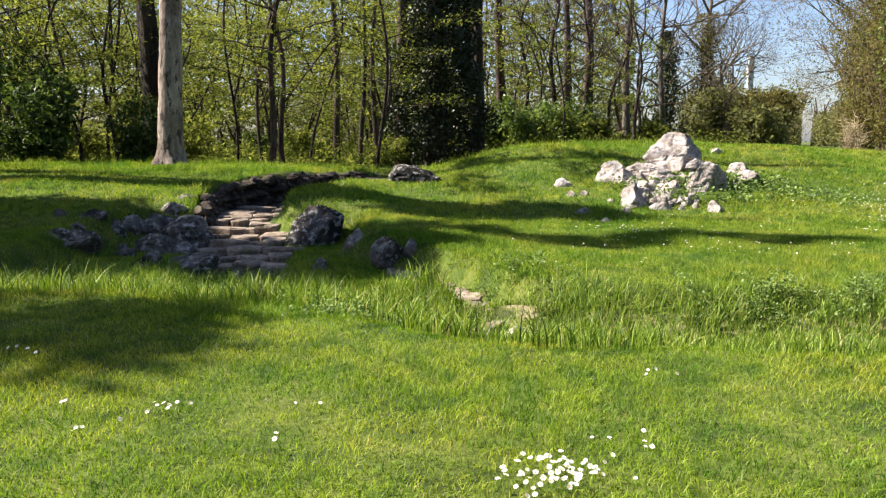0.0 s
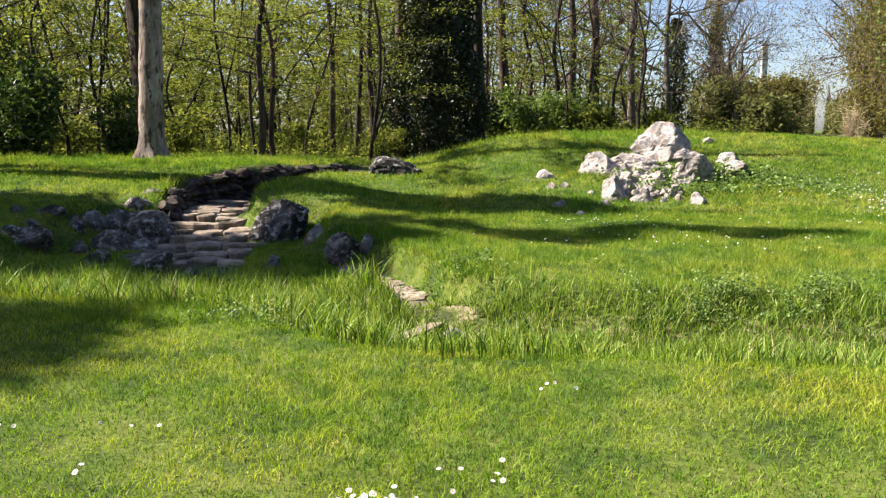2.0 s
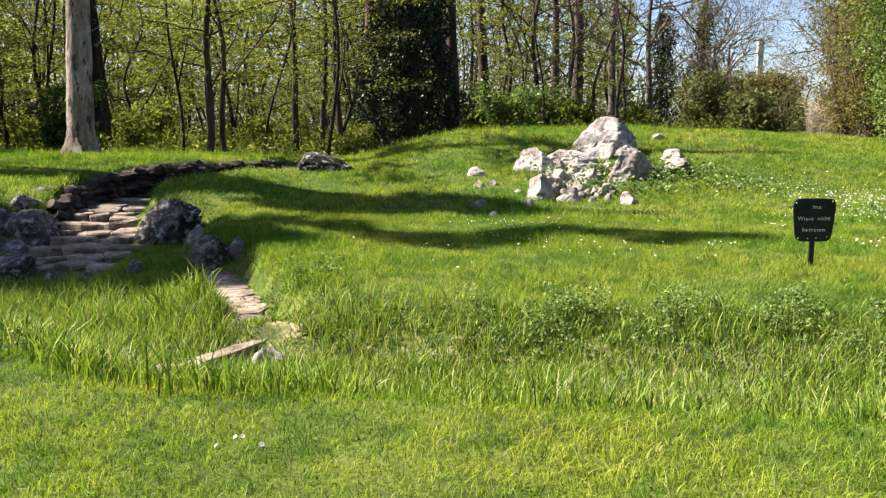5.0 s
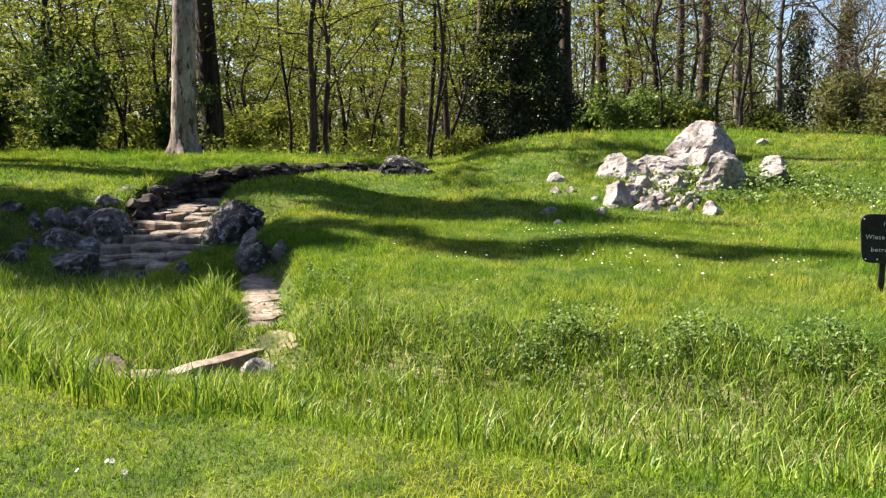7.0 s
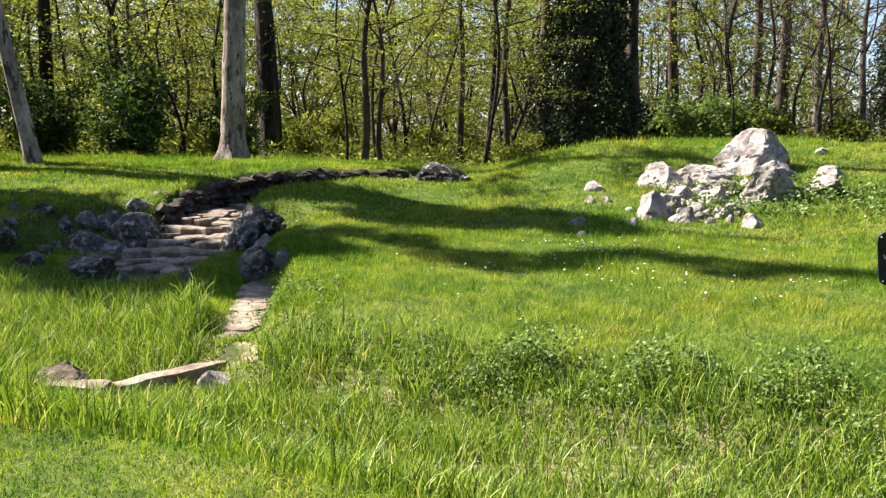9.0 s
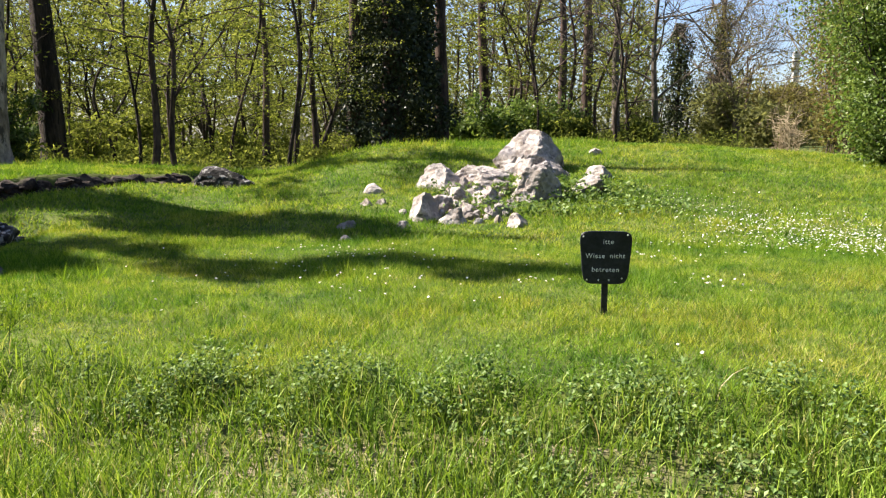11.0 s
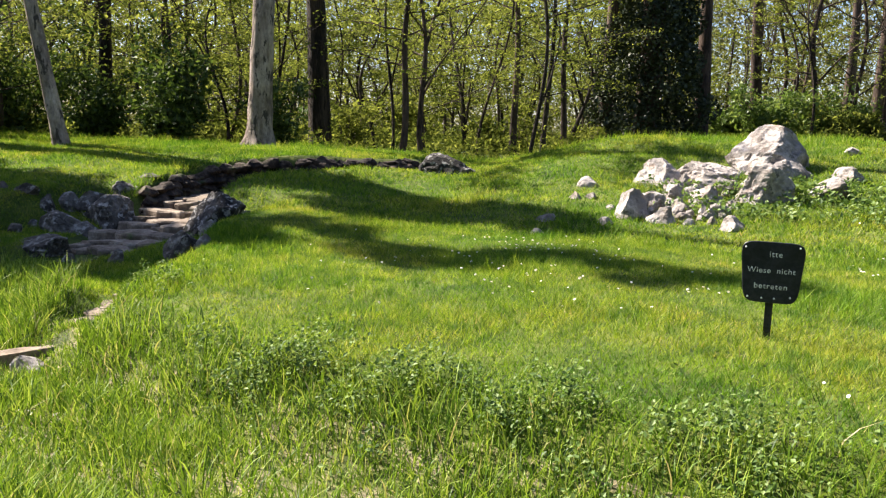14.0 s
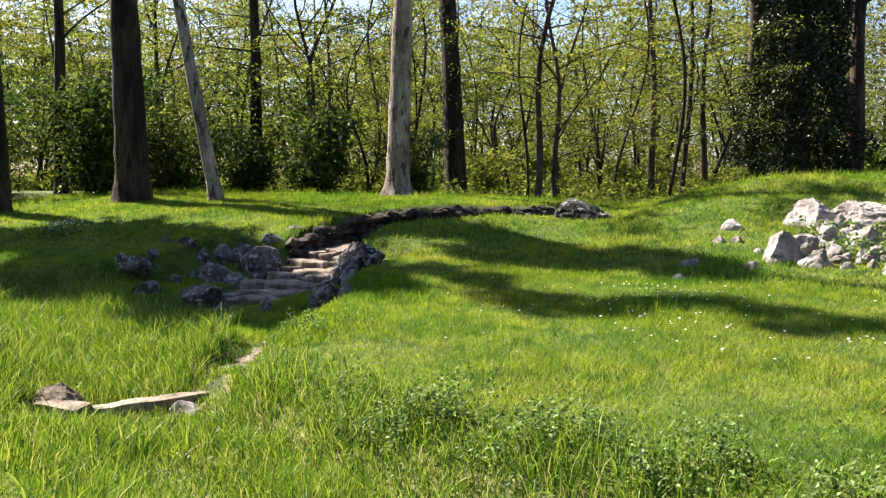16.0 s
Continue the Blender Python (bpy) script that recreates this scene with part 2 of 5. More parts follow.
def leaves(points, size, rng, flat=0.5, long=1.7, single=False):
    """A pointed, slightly folded leaf (two triangles) at each point."""
    n = len(points)
    nrm = rng.normal(0, 1, (n, 3)) * (1 - flat)
    nrm[:, 2] += flat * 1.2
    nrm /= np.linalg.norm(nrm, axis=1)[:, None] + 1e-9
    d = np.cross(nrm, rng.normal(0, 1, (n, 3)))
    d /= np.linalg.norm(d, axis=1)[:, None] + 1e-9
    s = np.cross(nrm, d)
    h = (size * rng.uniform(0.55, 1.25, n))[:, None]
    fold = nrm * h * 0.16
    if single:
        v = np.stack([points - d * h * 0.5 * long, points + s * h * 0.6, points + d * h * 0.5 * long], 1).reshape(-1, 3)
        return v, np.arange(3 * n).reshape(-1, 3)
    v = np.stack([points - d * h * 0.5 * long, points + s * h * 0.5 + fold, points + d * h * 0.5 * long, points - s * h * 0.5 + fold], 1).reshape(-1, 3)
    k = np.arange(n)[:, None] * 4
    return v, np.concatenate([k + [[0, 1, 2]], k + [[0, 2, 3]]], 1).reshape(-1, 3)


def blades(px_, py_, pz_, height, width, lean, rng, segs=1):
    """Grass blades: pointed strips that bend over."""
    n = len(px_)
    a = rng.uniform(0, 2 * np.pi, n)
    side = np.stack([np.cos(a), np.sin(a), np.zeros(n)], 1) * (width / 2)[:, None]
    b = rng.uniform(0, 2 * np.pi, n)
    way = np.stack([np.cos(b), np.sin(b), np.zeros(n)], 1)
    root = np.stack([px_, py_, pz_], 1)
    rows = []
    for k in range(segs):
        f = k / segs
        c = root + way * (height * lean * f ** 2)[:, None]
        c[:, 2] += height * f * (1 - 0.35 * lean * f)
        taper = 1 - 0.45 * f
        rows += [c - side * taper, c + side * taper]
    tip = root + way * (height * lean)[:, None]
    tip[:, 2] += height * (1 - 0.35 * lean)
    rows.append(tip)
    m = len(rows)
    v = np.stack(rows, 1).reshape(-1, 3)
    base = np.arange(n)[:, None] * m
    tri = []
    for k in range(segs - 1):
        q = 2 * k
        tri += [base + [[q, q + 1, q + 3]], base + [[q, q + 3, q + 2]]]
    tri.append(base + [[m - 3, m - 2, m - 1]])
    return v, np.stack(tri, 1).reshape(-1, 3)


# ---- lie of the land ----
def smooth(a, b, v):
    t = np.clip((v - a) / (b - a), 0.0, 1.0)
    return t * t * (3 - 2 * t)


def bend(x, xs, ys):
    """A smooth line through a few corners."""
    h = 0.45
    return (np.interp(x - h, xs, ys) + 2 * np.interp(x, xs, ys) + np.interp(x + h, xs, ys)) / 4


DITCH_X, DITCH_Y = (-5.5, -3.5, -1.0, 0.3, 1.5, 3.0, 6.0, 9.0), (9.5, 9.3, 8.5, 7.8, 7.2, 6.7, 6.3, 6.2)
PATH_Y, PATH_X = (11.0, 12.6, 14.5, 16.2, 17.2, 18.2, 19.5, 21.3, 24.0), (-2.85, -3.15, -3.62, -3.95, -3.55, -2.9, -2.4, -1.75, -0.5)


def path_x(y):
    return bend(y, PATH_Y, PATH_X)


def path_z(y):
    return -0.52 + 0.45 * smooth(12.0, 16.0, y) + 0.36 * smooth(16.2, 19.5, y) + 0.16 * smooth(19.5, 22.0, y)


def ditch_near(x):
    return 1.45 + 0.75 * np.exp(-((x - 0.1) / 1.3) ** 2) + 0.45 * (1 - smooth(-3.0, -1.0, x))


def ditch_far(x):
    return 1.25 + 2.3 * (1 - smooth(-1.7, -0.1, x))


def flag_x(y):
    return -0.56 + (11.1 - y) / 2.35


def ground_z(x, y):
    """Height of the turf: near lawn, the wet ditch, the mound with the rocks and the higher lawn behind."""
    x, y = np.asarray(x, float), np.asarray(y, float)
    side = smooth(-2.8, 2.6, x)
    left = -0.03 + 0.76 * smooth(11.2, 19.5, y)
    right = -0.07 + (1.36 - 0.3 * smooth(9.0, 14.0, x)) * smooth(14.0, 24.5, y)
    z = left * (1 - side) + right * side
    z = z - 0.1 * smooth(24, 45, y) * side
    z = z - 0.34 * np.exp(-((x + 0.6) / 1.9) ** 2) * smooth(13.5, 18.0, y)
    z = z - 0.5 * smooth(23.3, 27.0, y) * (1 - smooth(1.5, 5.0, x))
    along = y - bend(x, DITCH_X, DITCH_Y)
    wide = np.where(along < 0, ditch_near(x), ditch_far(x))
    deep = (0.50 - 0.2 * smooth(1.5, 4.5, x) - 0.22 * smooth(6.5, 8.5, x)) * smooth(-6.2, -4.6, x)
    z = z - deep * (1 - smooth(0.25, 1.0, np.abs(along) / wide))
    # the stony hollow at the foot of the steps
    edge = flag_x(np.minimum(y, 11.1)) - 0.9 * smooth(11.1, 13.0, y)
    hollow = smooth(-5.9, -5.1, x) * (1 - smooth(edge - 0.3, edge + 0.35, x)) * (1 - smooth(13.3, 15.4, y)) * smooth(9.5, 11.0, y + 0.9 * smooth(-3.5, -2.0, x))
    z = z * (1 - hollow) + np.minimum(z, -0.40) * hollow
    # the sunk path with its steps
    px_, pz_ = path_x(y), path_z(y)
    half = 0.62 - 0.22 * smooth(16.5, 18.5, y)
    inside = (1 - smooth(half, half + 0.32, np.abs(x - px_))) * smooth(10.2, 11.4, y) * (1 - smooth(21.5, 23.5, y))
    z = z * (1 - inside) + np.minimum(z, pz_ - 0.05) * inside
    flags = (1 - smooth(0.2, 0.46, np.abs(x - flag_x(y)))) * smooth(8.3, 8.7, y) * (1 - smooth(11.1, 11.6, y))
    z = z * (1 - flags) + np.minimum(z, -0.43) * flags
    # soft unevenness
    z = z + 0.018 * np.sin(1.3 * x + 0.7 * y) + 0.014 * np.sin(0.6 * x - 1.9 * y + 1.0) + 0.008 * np.sin(4.1 * x + 1.0) * np.sin(3.7 * y)
    return z


# ---- ground: one sheet to the horizon ----
def ground_sheet():
    xs = np.concatenate([-np.geomspace(2500, 22, 26), np.linspace(-21, -9, 32), np.linspace(-8.8, 12.0, 130), np.linspace(12.4, 24, 30), np.geomspace(26, 2500, 26)])
    ys = np.concatenate([-np.geomspace(2500, 4, 22), np.linspace(-3, 3.8, 18), np.linspace(4.0, 24.5, 140), np.linspace(25, 60, 50), np.geomspace(62, 2500, 26)])
    X, Y = np.meshgrid(xs, ys)
    Z = ground_z(X, Y)
    n = len(xs)
    i = (np.arange(len(ys) - 1)[:, None] * n + np.arange(n - 1)[None]).ravel()
    me = mesh_np("ground", np.stack([X, Y, Z], -1).reshape(-1, 3), np.stack([i, i + 1, i + n + 1, i + n], 1), mat_turf, True)
    return tagged(new("ground", me), "green park turf with a wet ditch and a grassy mound", "ground", kind="structure")


ground_sheet()


# ---- rocks ----
def boulder_mesh(name, dims, seed, mat, cuts=17, fine=4, deep=0.0):
    """A weathered block: a ball cut by planes, then roughened."""
    rng = random.Random(seed)
    bm = bmesh.new()
    bmesh.ops.create_icosphere(bm, subdivisions=fine, radius=1.0)
    planes = []
    for _ in range(cuts):
        d = Vector((rng.gauss(0, 1), rng.gauss(0, 1), rng.gauss(0, 0.8))).normalized()
        if d.z > 0.8:
            continue
        planes.append((d, rng.uniform(0.45, 0.80) - deep * rng.uniform(0.3, 1.0)))
    off = Vector((seed * 3.7, seed * 1.3, seed * 7.1))
    for v in bm.verts:
        p = v.co.copy()
        for d, h in planes:
            over = p.dot(d) - h
            if over > 0:
                p -= d * over * 0.97
        k = 1 + 0.13 * noise.noise(p * 1.2 + off) + 0.06 * noise.noise(p * 3.0 + off) + 0.09 * (0.2 - abs(noise.noise(p * 4.2 + off))) + 0.035 * noise.noise(p * 9 + off) + 0.022 * noise.noise(p * 19 + off)
        crack = abs(noise.noise(p * 2.3 + off * 2))
        if crack < 0.06:
            k -= 0.09 * (1 - crack / 0.06)
        v.co = p * k
    low = [min(v.co[i] for v in bm.verts) for i in range(3)]
    high = [max(v.co[i] for v in bm.verts) for i in range(3)]
    for v in bm.verts:
        v.co = Vector([((v.co[i] - low[i]) / (high[i] - low[i]) - 0.5) * dims[i] for i in range(3)])
    return from_bm(name, bm, mat, False)


def rock(name, x, y, z, dims, turn, seed, mat, label, group="", tilt=0, fine=4, deep=0.0):
    """A boulder whose middle would stand at z; its foot is buried in the turf."""
    ob = new(name, boulder_mesh(name, (dims[0], dims[1], dims[2] * 1.5), seed, mat, fine=fine, deep=deep))
    ob.matrix_world = pose(x, y, z - 0.25 * dims[2], tilt, 0, turn)
    return tagged(ob, label, "rock", group)


ROCKERY = [
    ("boulder", 5.75, 20.15, 1.06, (1.59, 1.44, 1.02), 6, 6, 8), ("boulder", 6.15, 19.66, 0.76, (0.90, 0.75, 0.46), -12, 14, 0),
    ("boulder", 3.92, 18.66, 0.64, (0.81, 0.75, 0.63), 30, 5, 0), ("boulder", 4.68, 19.03, 0.67, (1.29, 1.00, 0.54), -10, 8, 6),
    ("boulder", 4.88, 18.31, 0.54, (0.92, 0.75, 0.44), 14, 26, 0), ("stone", 4.42, 18.29, 0.53, (0.29, 0.31, 0.36), 40, 31, 0),
    ("boulder", 5.70, 17.89, 0.56, (1.06, 0.88, 0.73), 16, 11, -12), ("boulder", 6.60, 18.23, 0.54, (0.87, 0.62, 0.44), -12, 36, 0),
    ("boulder", 7.05, 19.54, 0.75, (0.62, 0.50, 0.31), 10, 38, 0), ("boulder", 3.88, 16.38, 0.24, (0.58, 0.62, 0.59), 60, 17, 0),
    ("boulder", 4.00, 16.91, 0.28, (0.56, 0.56, 0.39), 20, 37, 0), ("boulder", 4.35, 17.64, 0.40, (0.58, 0.50, 0.31), 50, 23, 0),
    ("boulder", 4.82, 17.35, 0.37, (0.54, 0.53, 0.41), -30, 21, 0), ("boulder", 4.31, 16.23, 0.14, (0.49, 0.45, 0.32), 12, 29, 0),
    ("stone", 4.50, 16.71, 0.21, (0.38, 0.38, 0.29), 33, 49, 0), ("stone", 5.10, 16.75, 0.22, (0.43, 0.38, 0.29), 75, 33, 0),
    ("stone", 5.36, 16.00, 0.10, (0.40, 0.38, 0.27), 0, 44, 0), ("stone", 7.26, 21.78, 1.12, (0.34, 0.28, 0.20), 0, 47, 0),
]
fill = random.Random(88)
for k in range(46):
    a, b = fill.uniform(0, 1), fill.uniform(0, 1)
    x, y = 3.85 + (1.2 + 0.9 * b) * a + fill.uniform(-0.15, 0.15), 16.15 + 2.5 * b
    s = fill.uniform(0.16, 0.36)
    ROCKERY.append(("stone", x, y, float(ground_z(x, y)) + 0.03 + 0.04 * b, (s, s * fill.uniform(0.7, 1.0), s * fill.uniform(0.55, 0.85)), fill.uniform(0, 180), 700 + k, 0))
for nm, x, y, z, dims, turn, seed, tilt in ROCKERY:
    rock(nm, x, y, z, dims, turn, seed, mat_limestone, "pale weathered limestone rock on the grassy mound", "rocks of the rockery", tilt, (5 if dims[0] > 0.9 else 4) if dims[0] > 0.4 else 3)
SCATTER = [(2.74, 18.4, 0.45, (0.54, 0.36, 0.26), 20, 51), (2.73, 17.3, 0.27, (0.34, 0.28, 0.2), 0, 53), (2.98, 17.35, 0.28, (0.2, 0.2, 0.16), 0, 54), (3.45, 16.75, 0.17, (0.15, 0.14, 0.11), 0, 55),
           (2.67, 15.65, 0.04, (0.32, 0.26, 0.18), 15, 56), (2.90, 14.38, -0.02, (0.24, 0.2, 0.14), 0, 57), (3.60, 15.75, 0.04, (0.26, 0.22, 0.17), 40, 59)]
for x, y, z, dims, turn, seed in SCATTER:
    rock("stone", x, y, z, dims, turn, seed, mat_limestone, "small pale stone half sunk in the turf", "loose stones on the slope", 0, 3)
rock("boulder", -0.66, 20.0, 0.45, (1.48, 1.0, 0.78), 8, 61, mat_dark_rock, "low dark grey boulder with white lichen on the slope", "", 6)
STEPSIDE = [
    (-2.20, 13.97, -0.12, (1.02, 0.90, 0.88), 5, 264), (-0.78, 11.49, -0.17, (0.52, 0.40, 0.43), 40, 81), (-0.47, 11.48, -0.12, (0.24, 0.24, 0.31), 10, 83),
    (-1.35, 12.73, -0.14, (0.42, 0.36, 0.36), 20, 85), (-4.43, 14.07, -0.19, (1.14, 0.83, 0.64), -10, 65), (-5.50, 13.67, -0.06, (0.31, 0.26, 0.30), 30, 67),
    (-5.38, 14.04, -0.07, (0.41, 0.33, 0.40), 0, 69), (-4.55, 13.19, -0.32, (0.92, 0.61, 0.48), 12, 301), (-3.84, 11.98, -0.40, (0.99, 0.55, 0.28), -8, 75),
    (-4.31, 11.49, -0.34, (0.66, 0.46, 0.34), 0, 77), (-4.15, 10.93, -0.44, (0.77, 0.46, 0.30), -5, 73), (-3.73, 10.95, -0.46, (0.28, 0.22, 0.16), 50, 87),
    (-5.66, 12.20, -0.07, (0.99, 0.57, 0.34), 12, 71), (-5.80, 12.80, 0.04, (0.32, 0.24, 0.17), 0, 96), (-6.43, 13.63, 0.17, (0.26, 0.20, 0.20), 0, 99),
    (-5.87, 13.65, 0.17, (0.51, 0.35, 0.21), 15, 93), (-5.24, 13.15, -0.34, (0.26, 0.20, 0.15), 0, 95), (-3.68, 12.00, -0.56, (0.26, 0.22, 0.20), 0, 98),
    (-2.99, 11.74, -0.57, (0.28, 0.22, 0.24), 0, 79), (-2.56, 11.84, -0.57, (0.22, 0.20, 0.21), 0, 315), (-1.74, 11.34, -0.35, (0.26, 0.20, 0.22), 0, 89),
    (-4.10, 13.29, -0.39, (0.68, 0.44, 0.31), 25, 309), (-4.88, 15.39, 0.33, (0.46, 0.29, 0.16), 40, 311), (-5.00, 14.24, -0.03, (0.64, 0.44, 0.36), 33, 303),
    (-4.90, 14.84, 0.12, (0.70, 0.44, 0.34), 0, 305), (-4.95, 12.58, -0.35, (0.38, 0.26, 0.20), 0, 307),
]
for x, y, z, dims, turn, seed in STEPSIDE:
    big = dims[0] > 0.45
    rock("boulder" if big else "stone", x, y, z, dims, turn, seed, mat_dark_rock if seed == 264 else mat_lichen,
         "dark grey lichen-flecked rock beside the stone steps", "rocks round the steps", 0, (5 if dims[0] > 0.7 else 4) if big else 3)


# ---- stone steps, sunk path and its low wall ----
def slab_mesh(name, w, d, h, seed, mat):
    """A rough flag: a bevelled plate with uneven edges and a worn top."""
    rng = random.Random(seed)
    bm = bmesh.new()
    n = 11
    ring = []
    for k in range(n):
        a = 2 * math.pi * k / n
        c, s = math.cos(a), math.sin(a)
        e = 0.5 / max(abs(c), abs(s)) ** 0.82 * rng.uniform(0.82, 1.08)
        ring.append((c * e * w, s * e * d))
    low = [bm.verts.new((x, y, -h)) for x, y in ring]
    mid = [bm.verts.new((x * 1.02, y * 1.02, -0.025 + rng.uniform(-0.008, 0.008))) for x, y in ring]
    top = [bm.verts.new((x * 0.94, y * 0.94, rng.uniform(-0.008, 0.008))) for x, y in ring]
    inner = [bm.verts.new((x * 0.5, y * 0.5, rng.uniform(-0.006, 0.012))) for x, y in ring]
    for k in range(n):
        j = (k + 1) % n
        for a, b in ((low, mid), (mid, top), (top, inner)):
            bm.faces.new((a[k], a[j], b[j], b[k]))
    bm.faces.new(inner), bm.faces.new(low[::-1])
    return from_bm(name, bm, mat)


def stone_steps():
    st = base_at("stone_steps", -3.3, 14.0, -0.4, "worn sandy stone steps rising between rocks", "steps")
    rng = random.Random(7)
    seed = 200
    for k in range(11):
        y = 12.5 + 0.45 * k
        z = float(path_z(y)) + 0.03
        x, left = float(path_x(y)) - 0.66 + rng.uniform(-0.06, 0.06), 0.0
        while left < 1.15:
            w = rng.uniform(0.28, 0.85)
            ob = part("step_slab", slab_mesh("step_slab", w, rng.uniform(0.42, 0.6), 0.16, seed, mat_flag), st)
            ob.matrix_basis = pose(x + left + w / 2, y + rng.uniform(-0.04, 0.04), z + rng.uniform(-0.045, 0.035), rng.uniform(-5, 5), rng.uniform(-5, 5), rng.uniform(-16, 16))
            ob.matrix_parent_inverse = pose(-3.3, 14.0, -0.4).inverted()
            left += w * 0.93
            seed += 1


def low_wall():
    w = base_at("retaining_wall", -3.8, 18.0, 0.4, "low dark mossy dry-stone edging along the sunk path", "wall")
    inv = pose(-3.8, 18.0, 0.4).inverted()
    rng = random.Random(12)
    meshes = [boulder_mesh("wall_stone", (0.46, 0.32, 0.23), 300 + k, mat_wall_stone, 18, 3, 0.08) for k in range(7)]
    y = 14.7
    while y < 21.6:
        for row in range(6):
            px0 = float(path_x(y))
            z = float(path_z(y)) + 0.11 * row
            if z > float(ground_z(px0 - 1.2, y)) - 0.11:
                break
            ob = part("wall_stone", meshes[rng.randrange(7)], w)
            ob.matrix_basis = pose(px0 - 0.64 + 0.16 * float(smooth(16.5, 18.5, y)) - 0.035 * row + rng.uniform(-0.04, 0.04), y + 0.13 * (row % 2), z + rng.uniform(-0.03, 0.03), rng.uniform(-12, 12), rng.uniform(-12, 12), math.degrees(math.atan2(0.4, float(path_x(y + 0.2) - path_x(y - 0.2)))) + rng.uniform(-14, 14))
            ob.matrix_parent_inverse = inv
        y += 0.26


def stone_way():
    """Flat flags at the ditch's edge, and the long edging block beside the wet hollow."""
    way = base_at("flagstone_path", -0.1, 9.6, -0.4, "narrow sandy flagstone path along the wet hollow", "path")
    inv = pose(-0.1, 9.6, -0.4).inverted()
    rng = random.Random(5)
    for k in range(7):
        f = k / 6
        y = 11.1 - 2.35 * f
        x = float(flag_x(y))
        z = float(ground_z(x, y)) + 0.02
        ob = part("flagstone", slab_mesh("flagstone", rng.uniform(0.4, 0.48), rng.uniform(0.42, 0.5), 0.1, 400 + k, mat_flag), way)
        ob.matrix_basis = pose(x, y, z + 0.02, rng.uniform(-3, 3), rng.uniform(-3, 3), rng.uniform(-20, 20))
        ob.matrix_parent_inverse = inv


def edging_block(x, y, z, dims, turn, seed, label):
    bm = bmesh.new()
    bmesh.ops.create_cube(bm, size=1.0)
    bmesh.ops.subdivide_edges(bm, edges=bm.edges[:], cuts=7, use_grid_fill=True)
    off = Vector((seed, seed * 2.0, 0))
    for v in bm.verts:
        r = Vector(v.co)
        sharp = max(0.0, (abs(r.x) + abs(r.y) + abs(r.z)) - 1.2) * 0.22
        v.co = Vector((r.x * dims[0], r.y * dims[1], r.z * dims[2])) * (1 - sharp)
        v.co += Vector((noise.noise(v.co * 4 + off), noise.noise(v.co * 4 + off + Vector((9, 0, 0))), noise.noise(v.co * 5 + off + Vector((0, 9, 0))))) * 0.024
    ob = new("edging_stone", from_bm("edging_stone", bm, mat_flag))
    ob.matrix_world = pose(x, y, z, 0, 0, turn)
    return tagged(ob, label, "stone", "edging stones of the hollow")


# dark brown strip laid just above the turf along the sunk path
def path_floor():
    ys = np.linspace(16.6, 22.6, 50)
    us = np.linspace(-0.6, 0.6, 12)
    Y, U = np.meshgrid(ys, us, indexing="ij")
    X = path_x(Y) + U
    Z = np.maximum(path_z(Y) - 0.02, ground_z(X, Y) + 0.006) + 0.012 * np.sin(9 * X + 4 * Y) * np.sin(7 * Y)
    i = (np.arange(49)[:, None] * 12 + np.arange(11)[None]).ravel()
    me = mesh_np("path", np.stack([X, Y, Z], -1).reshape(-1, 3), np.stack([i, i + 1, i + 13, i + 12], 1)[:, ::-1], mat_path_floor, True)
    tagged(new("path", me), "dark brown path floor beyond the steps", "path", kind="structure")


path_floor()
stone_steps()
low_wall()
stone_way()
edging_block(0.38, 7.86, -0.55, (0.98, 0.15, 0.2), 62, 3, "long pale sandstone block edging the wet hollow")
edging_block(-0.05, 7.3, -0.53, (0.45, 0.2, 0.22), 10, 6, "short pale sandstone block edging the wet hollow")
rock("stone", -0.28, 7.4, -0.40, (0.42, 0.34, 0.2), 20, 107, mat_flag, "reddish brown stone at the end of the edging", "", 0, 3)
rock("stone", 0.75, 7.85, -0.5, (0.3, 0.22, 0.2), 20, 103, mat_limestone, "whitish stone in the grass of the ditch", "pale stones in the ditch", 0, 3)
rock("stone", 0.9, 8.3, -0.42, (0.28, 0.2, 0.16), 70, 105, mat_limestone, "whitish stone in the grass of the ditch", "pale stones in the ditch", 0, 3)


# ---- trees ----
def trunk_line(base, height, lean, wob, rng, n=12):
    f = np.linspace(0, 1, n)
    p = np.zeros((n, 3))
    p[:, 0] = base[0] + lean[0] * f * height + wob * np.sin(f * rng.uniform(4, 9) + rng.uniform(0, 6)) * f ** 0.6
    p[:, 1] = base[1] + lean[1] * f * height + wob * np.sin(f * rng.uniform(3, 7) + rng.uniform(0, 6)) * f
    p[:, 2] = base[2] - 0.15 + f * height
    return p


def limb_line(start, az, rise, length, rng, n=7, droop=0.0):
    f = np.linspace(0, 1, n)
    side = rng.normal(0, 0.26)
    p = np.empty((n, 3))
    p[:, 0] = start[0] + length * (np.cos(az) * f - np.sin(az) * side * f ** 2) + rng.normal(0, 0.035, n) * length * f
    p[:, 1] = start[1] + length * (np.sin(az) * f + np.cos(az) * side * f ** 2) + rng.normal(0, 0.035, n) * length * f
    p[:, 2] = start[2] + length * (rise * f - droop * f ** 2) + rng.normal(0, 0.035, n) * length * f
    return p


